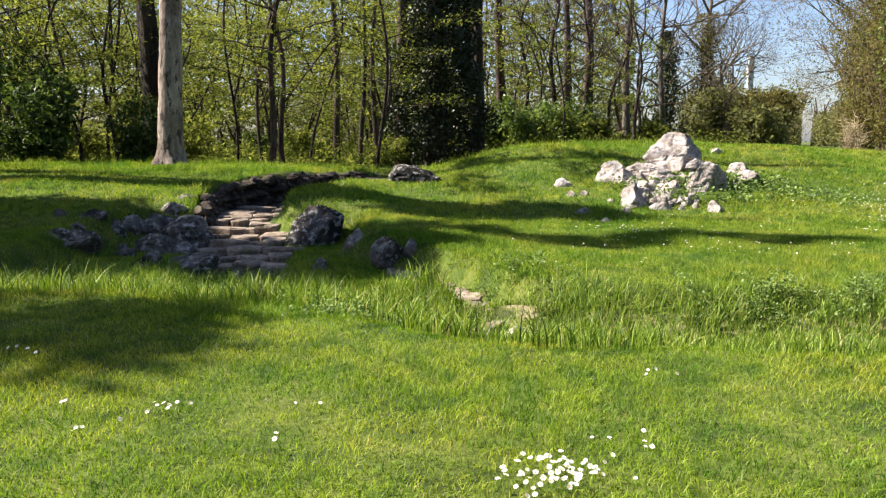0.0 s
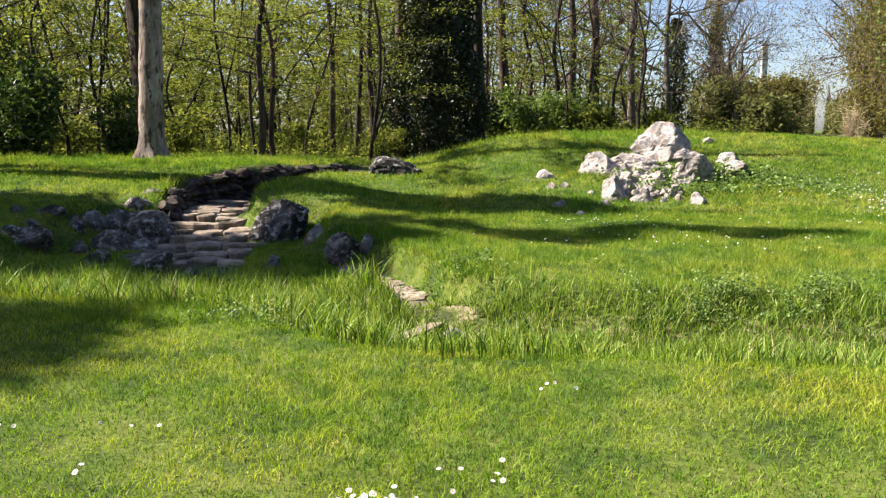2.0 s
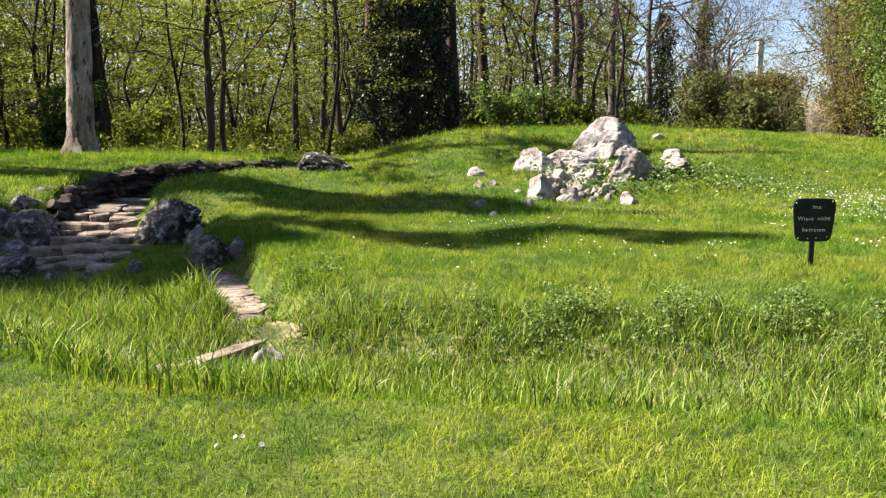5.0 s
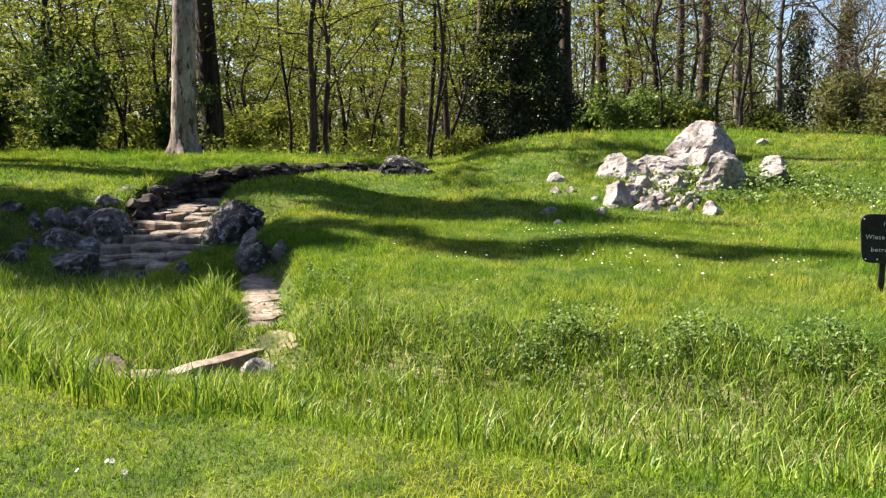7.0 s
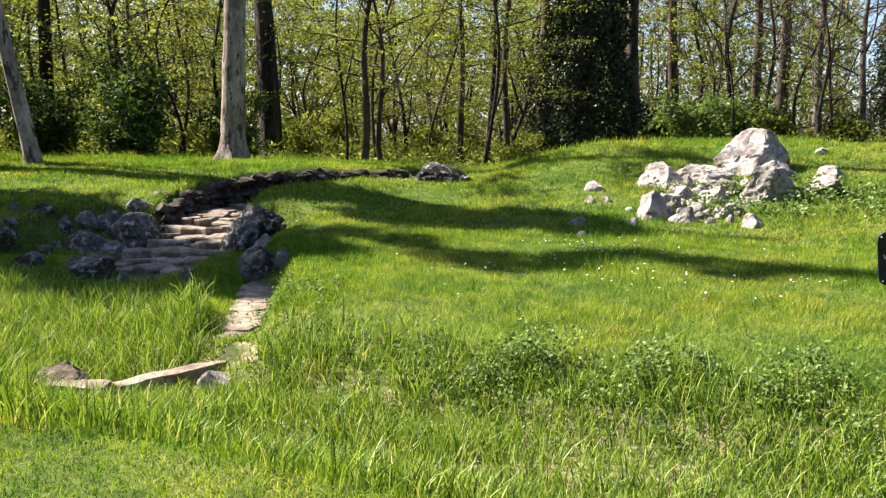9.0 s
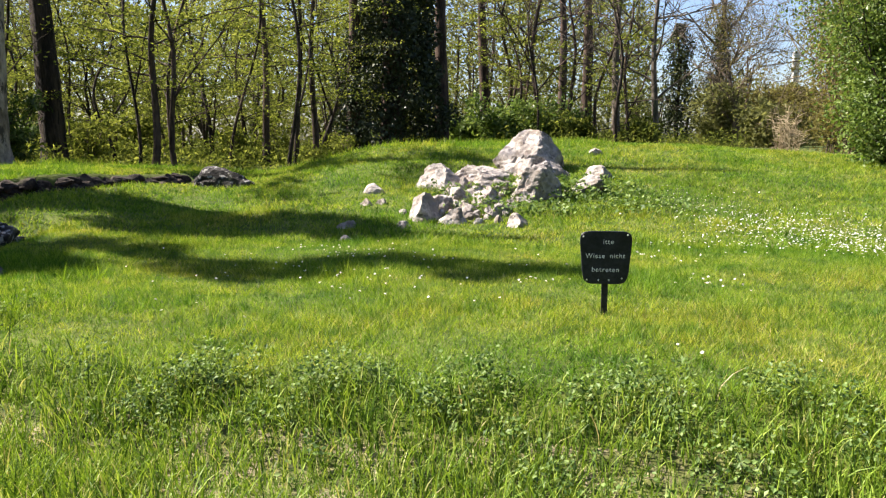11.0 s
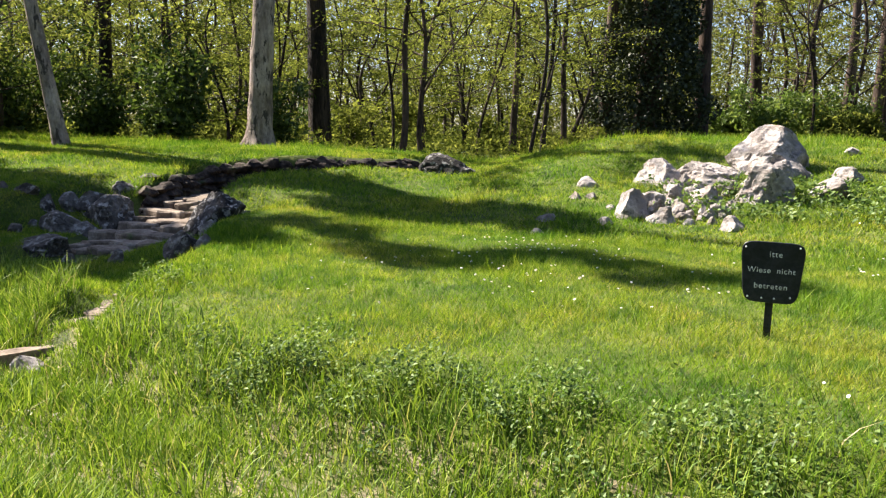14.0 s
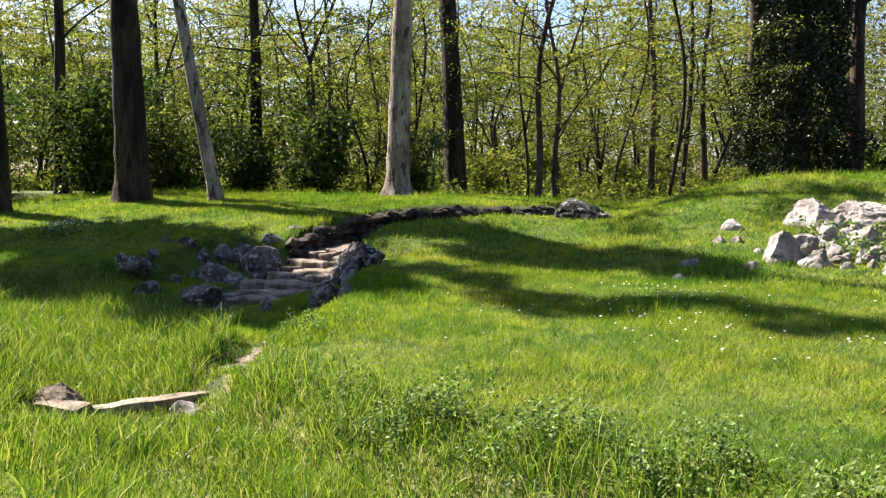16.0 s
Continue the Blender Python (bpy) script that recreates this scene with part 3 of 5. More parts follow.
def tree(x, y, r, height, label, bark, seed, lean=(0, 0), wob=0.15, limbs=12, first=2.5, reach=2.5, rise=0.3, twigs=3,
         leaf=None, per_twig=18, size=0.11, spread=0.5, group="", sides=9, flare=0.5, droop=0.0, name="tree", leafy=99.0):
    rng = np.random.default_rng(seed)
    z = float(ground_z(x, y))
    top = base_at(name, x, y, z, label, "tree", group)
    inv = Matrix.Translation((x, y, z)).inverted()
    line = trunk_line((x, y, z), height, lean, wob, rng, 36)
    f = np.linspace(0, 1, 36)
    hs = f ** 1.7
    line = np.stack([np.interp(hs, f, line[:, i]) for i in range(3)], 1)
    rad = r * (1 - 0.72 * hs) * (1 + 0.8 * flare * np.exp(-hs * height / 0.28))
    ph = rng.uniform(0, 6, 3)

    def roots(g, a):
        return 1 + 0.05 * np.sin(3 * a + ph[0]) + 0.22 * flare * np.exp(-g ** 1.7 * height / 0.35) * np.sin(5 * a + ph[1]) + 0.035 * np.sin(3.1 * g * height + 2 * a + ph[2]) + 0.02 * np.sin(7.3 * g * height + 4 * a)
    v, q = tube(line, rad, sides, roots)
    ob = part("trunk", mesh_np("trunk", v, q, bark, True), top)
    ob.matrix_parent_inverse = inv
    pieces, spots = [], []
    if group and rng.uniform() < 0.65:
        # a second stem that forks off low down
        h = rng.uniform(0.8, 3.0)
        start = np.array([np.interp(h / height, hs, line[:, i]) for i in range(3)])
        fork = limb_line(start, rng.uniform(0, 6.28), rng.uniform(1.5, 2.8), rng.uniform(1.6, 3.0), rng, 9)
        pieces.append(tube(fork, np.linspace(r * 0.62, r * 0.2, 9), 5))
        for j in range(8):
            u = rng.uniform(0.25, 1.0)
            c = np.array([np.interp(u, np.linspace(0, 1, 9), fork[:, i]) for i in range(3)])
            tw = limb_line(c, rng.uniform(0, 6.28), 0.25, rng.uniform(0.8, 1.9), rng, 5)
            pieces.append(tube(tw[::2], np.linspace(0.012, 0.004, 3), 3))
            if leaf is not None:
                spots.append(tw[0] + (tw[-1] - tw[0]) * rng.uniform(0.1, 1.1, per_twig)[:, None] + rng.normal(0, 1, (per_twig, 3)) * [spread * 0.7, spread * 0.7, spread * 0.13])
    for k in range(limbs):
        h = first + (height - first) * (k + rng.uniform(0, 0.9)) / max(limbs, 1) * 0.97
        g = h / height
        start = np.array([np.interp(g, hs, line[:, i]) for i in range(3)])
        az = k * 2.4 + rng.uniform(-0.7, 0.7)
        ln = reach * rng.uniform(0.55, 1.15) * (1 - 0.55 * g)
        lr = min(r * 0.3, 0.012 * ln + 0.008)
        lim = limb_line(start, az, rise * rng.uniform(0.4, 1.5), ln, rng, 7, droop)
        if group:
            pieces.append(tube(lim[::2], np.linspace(lr, lr * 0.25, 4), 4))
        else:
            part("limb", mesh_np("limb", *tube(lim, np.linspace(lr, lr * 0.25, 7), 6), bark, True), top).matrix_parent_inverse = inv
        for t in range(twigs):
            at = rng.uniform(0.35, 0.98)
            s = np.array([np.interp(at, np.linspace(0, 1, 7), lim[:, i]) for i in range(3)])
            tl = ln * rng.uniform(0.25, 0.5)
            tw = limb_line(s, az + rng.choice([-1, 1]) * rng.uniform(0.4, 1.1), rise * rng.uniform(-0.2, 1.4), tl, rng, 5, droop)
            pieces.append(tube(tw[::2], np.linspace(lr * 0.35, lr * 0.12, 3), 3))
            if leaf is not None and h < leafy:
                m = per_twig
                u = rng.uniform(0.1, 1.1, m)
                c = tw[0] + (tw[-1] - tw[0]) * u[:, None]
                c += rng.normal(0, 1, (m, 3)) * [spread * 0.7, spread * 0.7, spread * 0.13]
                spots.append(c)
    if pieces:
        v, q = gather(pieces)
        ob = tagged(part("twigwork", mesh_np("twigwork", v, q, bark, True), top), kind="stuff")
        ob.matrix_parent_inverse = inv
    if spots:
        v, q = leaves(np.concatenate(spots), size, rng, 0.6, 1.7, bool(group) and y > 30)
        ob = tagged(part("crown", mesh_np("crown", v, q, leaf), top, "light spring foliage"), kind="stuff")
        ob.matrix_parent_inverse = inv
    return top


def shrub(x, y, wide, tall, label, leaf, seed, count, size=0.09, stems=9, name="bush", bark=None, group="", thick=0.028):
    """Many stems from one foot with a ragged crown of leaves round them."""
    rng = np.random.default_rng(seed)
    z = float(ground_z(x, y))
    top = base_at(name, x, y, z, label, "bush", group)
    inv = Matrix.Translation((x, y, z)).inverted()
    pieces, spots = [], []
    for k in range(stems):
        az, out = rng.uniform(0, 6.28), rng.uniform(0.1, 0.55) * wide
        h = tall * rng.uniform(0.6, 1.0)
        st = limb_line((x + rng.normal(0, 0.12), y + rng.normal(0, 0.12), z - 0.05), az, h / max(out, 0.1), out, rng, 7)
        pieces.append(tube(st, np.linspace(thick, thick / 4, 7), 4))
        for j in range(7):
            at = rng.uniform(0.03, 1.0)
            s = np.array([np.interp(at, np.linspace(0, 1, 7), st[:, i]) for i in range(3)])
            tw = limb_line(s, rng.uniform(0, 6.28), rng.uniform(0, 0.7), wide * rng.uniform(0.12, 0.34), rng, 4)
            pieces.append(tube(tw, np.linspace(0.010, 0.004, 4), 3))
            m = max(3, count // (stems * 7))
            spots.append(tw[0] + (tw[-1] - tw[0]) * rng.uniform(0.1, 1.15, m)[:, None] + rng.normal(0, 1, (m, 3)) * [wide * 0.07, wide * 0.07, wide * 0.06])
    v, q = gather(pieces)
    ob = tagged(part("stemwork", mesh_np("stemwork", v, q, bark or mat_bark_dark, True), top), kind="stuff")
    ob.matrix_parent_inverse = inv
    if count:
        c = np.concatenate(spots)
        c[:, 2] = np.maximum(c[:, 2], z + 0.02)
        v, q = leaves(c, size * (1.3 if y > 26 else 1.0), rng, 0.35, 1.7, y > 26)
        ob = tagged(part("foliage", mesh_np("foliage", v, q, leaf), top), kind="stuff")
        ob.matrix_parent_inverse = inv
    return top


def bare_tree(x, y, r, height, seed, label, depth=5, kids=4, fork=2.0, open_out=0.55, sag=0.0, group="", mat=None, buds=0):
    """A leafless tree that forks again and again into fine twigs."""
    rng = np.random.default_rng(seed)
    z = float(ground_z(x, y))
    top = base_at("bare_tree", x, y, z, label, "tree", group)
    inv = Matrix.Translation((x, y, z)).inverted()
    mat = mat or mat_twig
    line = trunk_line((x, y, z), height * 0.8, (rng.normal(0, 0.03), rng.normal(0, 0.03)), 0.35, rng, 10)
    part("trunk", mesh_np("trunk", *tube(line, np.linspace(r, r * 0.3, 10), 8), mat, True), top).matrix_parent_inverse = inv
    pieces, tips = [], []

    def grow(p, d, length, rad, level):
        n = 5 if level < 2 else 3 if level < depth - 1 else 2
        pts, q = [p], p
        for k in range(1, n):
            d = d + rng.normal(0, 0.13, 3) + np.array([0, 0, 0.05 - sag * (level > 1)])
            d = d / np.linalg.norm(d)
            q = q + d * length / (n - 1)
            pts.append(q)
        piece = tube(pts, np.linspace(rad, rad * 0.45, n), 5 if level < 2 else 3)
        if level == 0:
            part("limb", mesh_np("limb", *piece, mat, True), top).matrix_parent_inverse = inv
        else:
            pieces.append(piece)
        if level >= depth - 1:
            tips.append(q)
            return
        for k in range(kids if level < depth - 2 else kids - 1):
            at = pts[rng.integers((n + 1) // 2, n)]
            nd = d + rng.normal(0, open_out, 3)
            grow(at, nd / np.linalg.norm(nd), length * rng.uniform(0.5, 0.78), max(rad * 0.5, 0.006), level + 1)
    for k in range(9):
        h = fork + (height * 0.78 - fork) * (k + rng.uniform(0, 0.8)) / 9
        at = np.array([np.interp(h / (height * 0.8), np.linspace(0, 1, 10), line[:, i]) for i in range(3)])
        az = k * 2.4 + rng.uniform(-0.5, 0.5)
        grow(at, np.array([math.cos(az), math.sin(az), rng.uniform(0.3, 1.1)]) / 1.3, height * rng.uniform(0.2, 0.32), r * 0.32, 0)
    tagged(part("twigwork", mesh_np("twigwork", *gather(pieces), mat, True), top), "fine leafless twigs", kind="stuff").matrix_parent_inverse = inv
    if buds:
        c = np.repeat(np.array(tips), buds, 0) + rng.normal(0, 0.16, (len(tips) * buds, 3))
        tagged(part("budding_leaves", mesh_np("budding_leaves", *leaves(c, 0.075, rng, 0.2, 1.5, True), mat_bud), top), kind="stuff").matrix_parent_inverse = inv
    return top


# the big trunks at the edge of the wood
tree(-7.6, 22.9, 0.35, 17, "tall tree with a pale grey smooth trunk", mat_bark_pale, 1, (0.03, 0.0), 0.10, 18, 6.3, 4.2, 0.3, 4, mat_beech, 46, 0.17, 0.5, sides=20, flare=0.95, leafy=9.4)
tree(-11.1, 32.0, 0.47, 18, "tall tree with a straight dark trunk", mat_bark_dark, 2, (-0.035, 0), 0.1, 8, 10, 4, 0.4, 3, None, sides=14)
tree(-13.1, 18.1, 0.46, 18, "massive tree with a dark furrowed trunk", mat_bark_dark, 3, (-0.01, 0), 0.12, 22, 9.2, 2.0, 0.4, 5, mat_beech, 110, 0.21, 0.34, sides=16, leafy=15.5)
tree(-10.5, 18.7, 0.19, 14, "slender leaning tree with a grey-brown trunk", mat_bark_pale, 4, (-0.14, -0.085), 0.08, 6, 9, 2.2, 0.5, 3, None, sides=12, flare=0.4)
tree(-17.8, 27.6, 0.28, 16, "dark-trunked tree with fresh spring leaves", mat_bark_dark, 5, (0.01, 0), 0.15, 16, 4.5, 4.2, 0.15, 4, mat_beech, 20, 0.12, 0.8, sides=12)
tree(-6.2, 29.1, 0.13, 11, "slim crooked beech with layers of light leaves", mat_bark_brown, 6, (0.11, 0), 0.5, 20, 2.8, 3.2, 0.18, 4, mat_beech, 22, 0.11, 0.8)
tree(-4.9, 38.0, 0.17, 13, "slim beech with layers of light leaves", mat_bark_brown, 7, (-0.01, 0), 0.2, 16, 4, 3.6, 0.15, 4, mat_beech, 20, 0.12, 0.8)
tree(-4.0, 39.5, 0.13, 13, "slim beech with layers of light leaves", mat_bark_dark, 8, (0.03, 0), 0.25, 14, 4, 3.2, 0.15, 4, mat_beech, 18, 0.12, 0.8)
tree(-3.3, 40.5, 0.16, 13, "slim brown-barked tree with light leaves", mat_bark_brown, 9, (-0.01, 0), 0.2, 12, 5, 3.0, 0.2, 4, mat_beech, 18, 0.12, 0.8)
tree(2.0, 48.0, 0.42, 18, "tall tree with a reddish brown trunk", mat_bark_brown, 10, (0.015, 0), 0.25, 9, 8, 5, 0.4, 4, None, sides=12)
tree(4.4, 60.0, 0.42, 19, "tall tree with a brown trunk and bare limbs", mat_bark_brown, 11, (-0.03, 0), 0.3, 12, 7, 6, 0.45, 5, None, sides=10)
tree(10.2, 68.0, 0.40, 19, "tall tree with a brown trunk and bare limbs", mat_bark_brown, 12, (-0.03, 0), 0.35, 14, 6, 6, 0.45, 5, None, sides=10)
tree(12.2, 70.0, 0.52, 20, "tall tree with a dark brown trunk and bare limbs", mat_bark_brown, 13, (0.0, 0), 0.15, 16, 6, 6, 0.4, 5, None, sides=10)
tree(12.9, 58.0, 0.30, 17, "tall bare tree with a grey trunk", mat_bark_grey, 14, (0.0, 0), 0.2, 14, 5, 5, 0.45, 5, None, sides=10)
tree(-20.0, 20.5, 0.22, 15, "dark forked tree at the wood's edge", mat_bark_dark, 15, (0.01, 0), 0.2, 12, 5, 3.5, 0.5, 4, mat_beech, 14, 0.11, 0.7, sides=10)
# trees beside the lawn whose shade falls across it
tree(-15.6, 15.7, 0.34, 21, "tall dark tree beside the lawn casting long shade", mat_bark_dark, 16, (0, 0), 0.35, 18, 12.8, 1.6, 0.45, 4, mat_beech, 40, 0.18, 0.22, sides=12)
tree(-16.4, 14.5, 0.30, 15.0, "dense leafy tree beside the lawn casting deep shade", mat_bark_dark, 18, (0, 0), 0.2, 42, 6.0, 2.75, 0.25, 5, mat_bush, 100, 0.24, 0.42, sides=12)
tree(-16.6, 8.25, 0.30, 14.6, "leafy tree beside the lawn casting dappled shade", mat_bark_dark, 17, (0, 0), 0.2, 26, 9.2, 2.1, 0.3, 5, mat_bush, 24, 0.2, 0.36, sides=12)


def ivy_tree():
    rng = np.random.default_rng(40)
    x, y = -0.4, 45.7
    z = float(ground_z(x, y))
    top = base_at("ivy_covered_tree", x, y, z, "large tree wholly wrapped in dark glossy ivy", "tree")
    inv = Matrix.Translation((x, y, z)).inverted()
    v, q = tube(trunk_line((x - 1.9, y - 0.6, z), 16, (0, 0), 0.2, rng), np.linspace(0.4, 0.2, 12), 10)
    v2, q2 = tube(trunk_line((x, y + 0.3, z), 17, (0, 0), 0.2, rng), np.linspace(0.75, 0.3, 12), 10)
    v, q = gather([(v, q), (v2, q2)])
    part("trunk", mesh_np("trunk", v, q, mat_bark_brown, True), top).matrix_parent_inverse = inv
    n = 42000
    h = rng.uniform(0, 1, n) ** 0.9 * 15.5
    a = rng.uniform(0, 2 * np.pi, n)
    lump = 1 + 0.16 * np.sin(3 * a + h * 0.9) + 0.12 * np.sin(5 * a - h * 1.7) + 0.08 * np.sin(2 * a + h * 3.1)
    r = lump * (2.15 + 0.35 * np.sin(h * 0.55) - 0.3 * np.exp(-h / 0.6)) * rng.uniform(0.72, 1.06, n)
    c = np.stack([x + 1.06 * r * np.cos(a), y + r * np.sin(a), z + h], 1)
    v, q = leaves(c, 0.17, rng, 0.15, 1.1)
    tagged(part("ivy", mesh_np("ivy", v, q, mat_ivy), top, "dark glossy ivy leaves"), kind="stuff").matrix_parent_inverse = inv


ivy_tree()

# the wood: slim trees, each with its own stem and leaf layers
wood = np.random.default_rng(77)
placed = 0
while placed < 132:
    ang, dist = radians(wood.uniform(-70, 14)), wood.uniform(25, 78)
    x, y = dist * math.sin(ang) + 1.0, dist * math.cos(ang) + 2.0
    if y < 24 + 6 * smooth(-14, -4, x) + 18 * smooth(-3.0, -1.0, x) or (x < -15 and y < 18):
        continue
    if abs(math.atan2(x + 0.4, y) - math.atan2(-0.0, 45.7)) < 0.06 and y < 50:
        continue
    s = int(wood.integers(1000, 99999))
    leafy = wood.uniform() < (0.88 if x < 3 else 0.35)
    bark = (mat_bark_dark, mat_bark_brown, mat_bark_dark)[int(wood.integers(0, 3))]
    if leafy:
        tree(x, y, wood.uniform(0.05, 0.13) * (1 + 0.4 * (dist > 55)), wood.uniform(8, 15), "slim young tree in the wood with light spring leaves", bark, s,
             (wood.normal(0, 0.085), wood.normal(0, 0.06)), 0.8, 15, wood.uniform(0.8, 3), wood.uniform(2.6, 4.8), 0.24, 4,
             mat_beech, 52 if dist < 50 else 40, 0.092 if dist < 45 else 0.15, 0.66, "trees of the wood", 6, 0.3)
    else:
        bare_tree(x, y, wood.uniform(0.08, 0.16), wood.uniform(9, 15), s, "slim bare tree in the wood", 4, 3, 2.5, 0.5, 0.0, "bare trees of the wood", bark)
    placed += 1

# undergrowth along the edge
for k in range(70):
    ang, dist = radians(wood.uniform(-64, 16)), wood.uniform(26, 62)
    x, y = dist * math.sin(ang) + 1.0, dist * math.cos(ang) + 2.0
    if y < 25.5 + 5 * smooth(-14, -5, x) + 19 * smooth(-4.0, -1.0, x):
        continue
    light = wood.uniform() < 0.75
    shrub(x, y, wood.uniform(1.6, 3.4), wood.uniform(0.9, 2.8), "loose yellow-green undergrowth in the wood" if light else "dark green bush in the wood",
          mat_beech if light else mat_bush, int(wood.integers(1, 99999)), 1100, 0.13 if dist < 45 else 0.18, 7, "undergrowth_bush", mat_twig, "undergrowth of the wood")

def wood_floor():
    """Low herbs, brambles and seedlings under the trees."""
    rng = np.random.default_rng(55)
    n = 90000
    a, d = np.radians(rng.uniform(-80, 20, n)), rng.uniform(24, 80, n)
    x, y = d * np.sin(a) + 1.0, d * np.cos(a) + 2.0
    k = (y > 25 + 5 * smooth(-14, -5, x) + 17 * smooth(-4.0, -1.5, x))
    x, y = x[k], y[k]
    lump = 0.5 + 0.5 * np.sin(0.9 * x + 2 * np.sin(0.7 * y)) * np.sin(0.8 * y + 1)
    h = rng.uniform(0.02, 1, len(x)) ** 1.5 * (0.25 + 1.3 * lump)
    tagged(new("wood_floor_herbs", mesh_np("wood_floor_herbs", *leaves(np.stack([x, y, ground_z(x, y) + h], 1), 0.15, rng, 0.4, 1.7, True), mat_beech)), "low green herbs and seedlings covering the wood floor", "undergrowth", kind="stuff")


wood_floor()

# bushes that stand out
shrub(-9.9, 27.0, 2.0, 2.8, "dark green leafy bush in the wood", mat_bush, 530, 3000, 0.11, 10)
shrub(-12.3, 24.9, 2.9, 3.6, "dark green leafy bush at the wood's edge", mat_bush, 501, 5200, 0.12, 12)
shrub(-18.5, 21.0, 4.2, 3.6, "broad dark green bush at the wood's edge", mat_bush, 502, 6500, 0.12, 14)
shrub(-15.8, 25.0, 2.6, 2.6, "dark green leafy bush at the wood's edge", mat_bush, 505, 3600, 0.12, 10)
shrub(-21.0, 26.0, 5.0, 5.2, "tall dark green bush in the wood", mat_bush, 506, 6000, 0.14, 14)
shrub(-21.5, 18.0, 4.0, 3.4, "broad dark green bush at the wood's edge", mat_bush, 507, 4500, 0.13, 12)
shrub(-25.0, 20.0, 5.0, 4.5, "tall dark green bush in the wood", mat_bush, 508, 4500, 0.15, 12)
shrub(12.7, 25.6, 0.9, 1.35, "dry pale straw-coloured brush beside the lawn", mat_dry_stem, 509, 0, 0.10, 22, "dry_brush", mat_dry_stem, "", 0.010)
shrub(13.3, 26.6, 0.9, 1.2, "dry pale straw-coloured brush beside the lawn", mat_dry_stem, 519, 0, 0.10, 20, "dry_brush", mat_dry_stem, "", 0.010)
shrub(-24.5, 15.6, 4.0, 3.0, "broad dark green bush at the wood's edge", mat_bush, 531, 3500, 0.14, 10)
shrub(-29.0, 17.5, 5.0, 4.0, "broad dark green bush at the wood's edge", mat_bush, 532, 3500, 0.16, 10)
shrub(13.9, 21.8, 3.7, 6.0, "tall bright green bush beside the lawn", mat_bright_bush, 503, 32000, 0.062, 44)
shrub(17.0, 27.5, 3.6, 6.4, "tall light green bush beside the lawn", mat_bright_bush, 504, 14000, 0.09, 24)
for x, y, w, t, s in ((5.2, 50, 3.4, 2.6, 510), (7.0, 53, 3.8, 2.4, 511), (9.2, 56, 3.6, 2.2, 512), (3.2, 52, 2.6, 2.2, 513)):
    shrub(x, y, w, t, "light green undergrowth behind the mound", mat_bright_bush, s, 2600, 0.16, 9, "undergrowth_bush", mat_twig, "light bushes behind the mound")
for x, y, w, t, s, lf in ((22.5, 70, 5.0, 5.0, 522, mat_hazed_far_leaf), (27.0, 70, 5.0, 5.0, 523, mat_bud), (24.5, 64, 3.6, 3.2, 524, mat_hazed_far_leaf), (30.5, 77, 5.0, 5.0, 525, mat_hazed_far_leaf)):
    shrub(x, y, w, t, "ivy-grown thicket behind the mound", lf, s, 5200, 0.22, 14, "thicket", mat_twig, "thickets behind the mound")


def ivy_clad_tree(x, y, r, height, seed, label, sleeve, up, mass, count, twiggy=True):
    """A far tree whose stem is sleeved in ivy and ringed by brown twigs."""
    rng = np.random.default_rng(seed)
    z = float(ground_z(x, y))
    if twiggy:
        top = bare_tree(x, y, r, height, seed, label, 5, 4, height * 0.25, 0.6, 0.0)
    else:
        top = base_at("ivy_covered_tree", x, y, z, label, "tree")
        part("trunk", mesh_np("trunk", *tube(trunk_line((x, y, z), height, (0, 0), 0.2, rng), np.linspace(r, r * 0.3, 12), 8), mat_bark_dark, True), top).matrix_parent_inverse = Matrix.Translation((x, y, z)).inverted()
    inv = Matrix.Translation((x, y, z)).inverted()
    f, a = rng.uniform(0, 1, count), rng.uniform(0, 6.28, count)
    wide = sleeve * (1.0 - 0.65 * f ** 1.5) * (1 + 0.25 * np.sin(3 * a + 9 * f) + 0.2 * np.sin(17 * f)) * rng.uniform(0.3, 1.05, count)
    c = np.stack([x + wide * np.cos(a), y + wide * np.sin(a), z + f * up], 1)
    tagged(part("ivy", mesh_np("ivy", *leaves(c, 0.26, rng, 0.2, 1.2, True), mat_thicket), top, "dark ivy leaves"), kind="stuff").matrix_parent_inverse = inv
    if mass:
        n = count * 2
        f, a = rng.uniform(0, 1, n), rng.uniform(0, 6.28, n)
        wide = mass * np.sqrt(rng.uniform(0, 1, n)) * np.sin(np.pi * (0.12 + 0.8 * f)) * (1 + 0.2 * np.sin(4 * a + 5 * f))
        c = np.stack([x + wide * np.cos(a), y + wide * np.sin(a), z + f * up * 1.1], 1)
        tagged(part("budding_leaves", mesh_np("budding_leaves", *leaves(c, 0.15, rng, 0.2, 1.8, True), mat_bud), top, "brown budding twigs"), kind="stuff").matrix_parent_inverse = inv


ivy_clad_tree(21.6, 80.0, 0.25, 10.5, 620, "narrow tree wholly clad in dark green ivy", 1.9, 11.0, 0, 5200, False)
ivy_clad_tree(25.4, 80.0, 0.45, 18.0, 621, "bare forked tree with an ivy-clad trunk and brown twigs", 1.4, 11.5, 3.7, 4200)
bare_tree(17.6, 32.5, 0.20, 11, 601, "budding tree with fine drooping twigs", 5, 4, 0.8, 0.6, 0.10, buds=5)
bare_tree(20.4, 37.0, 0.22, 12, 602, "budding tree with fine drooping twigs", 5, 4, 0.8, 0.6, 0.10, buds=5)
bare_tree(23.0, 43.0, 0.24, 13, 605, "budding tree with fine drooping twigs", 5, 4, 0.8, 0.6, 0.08, buds=5)
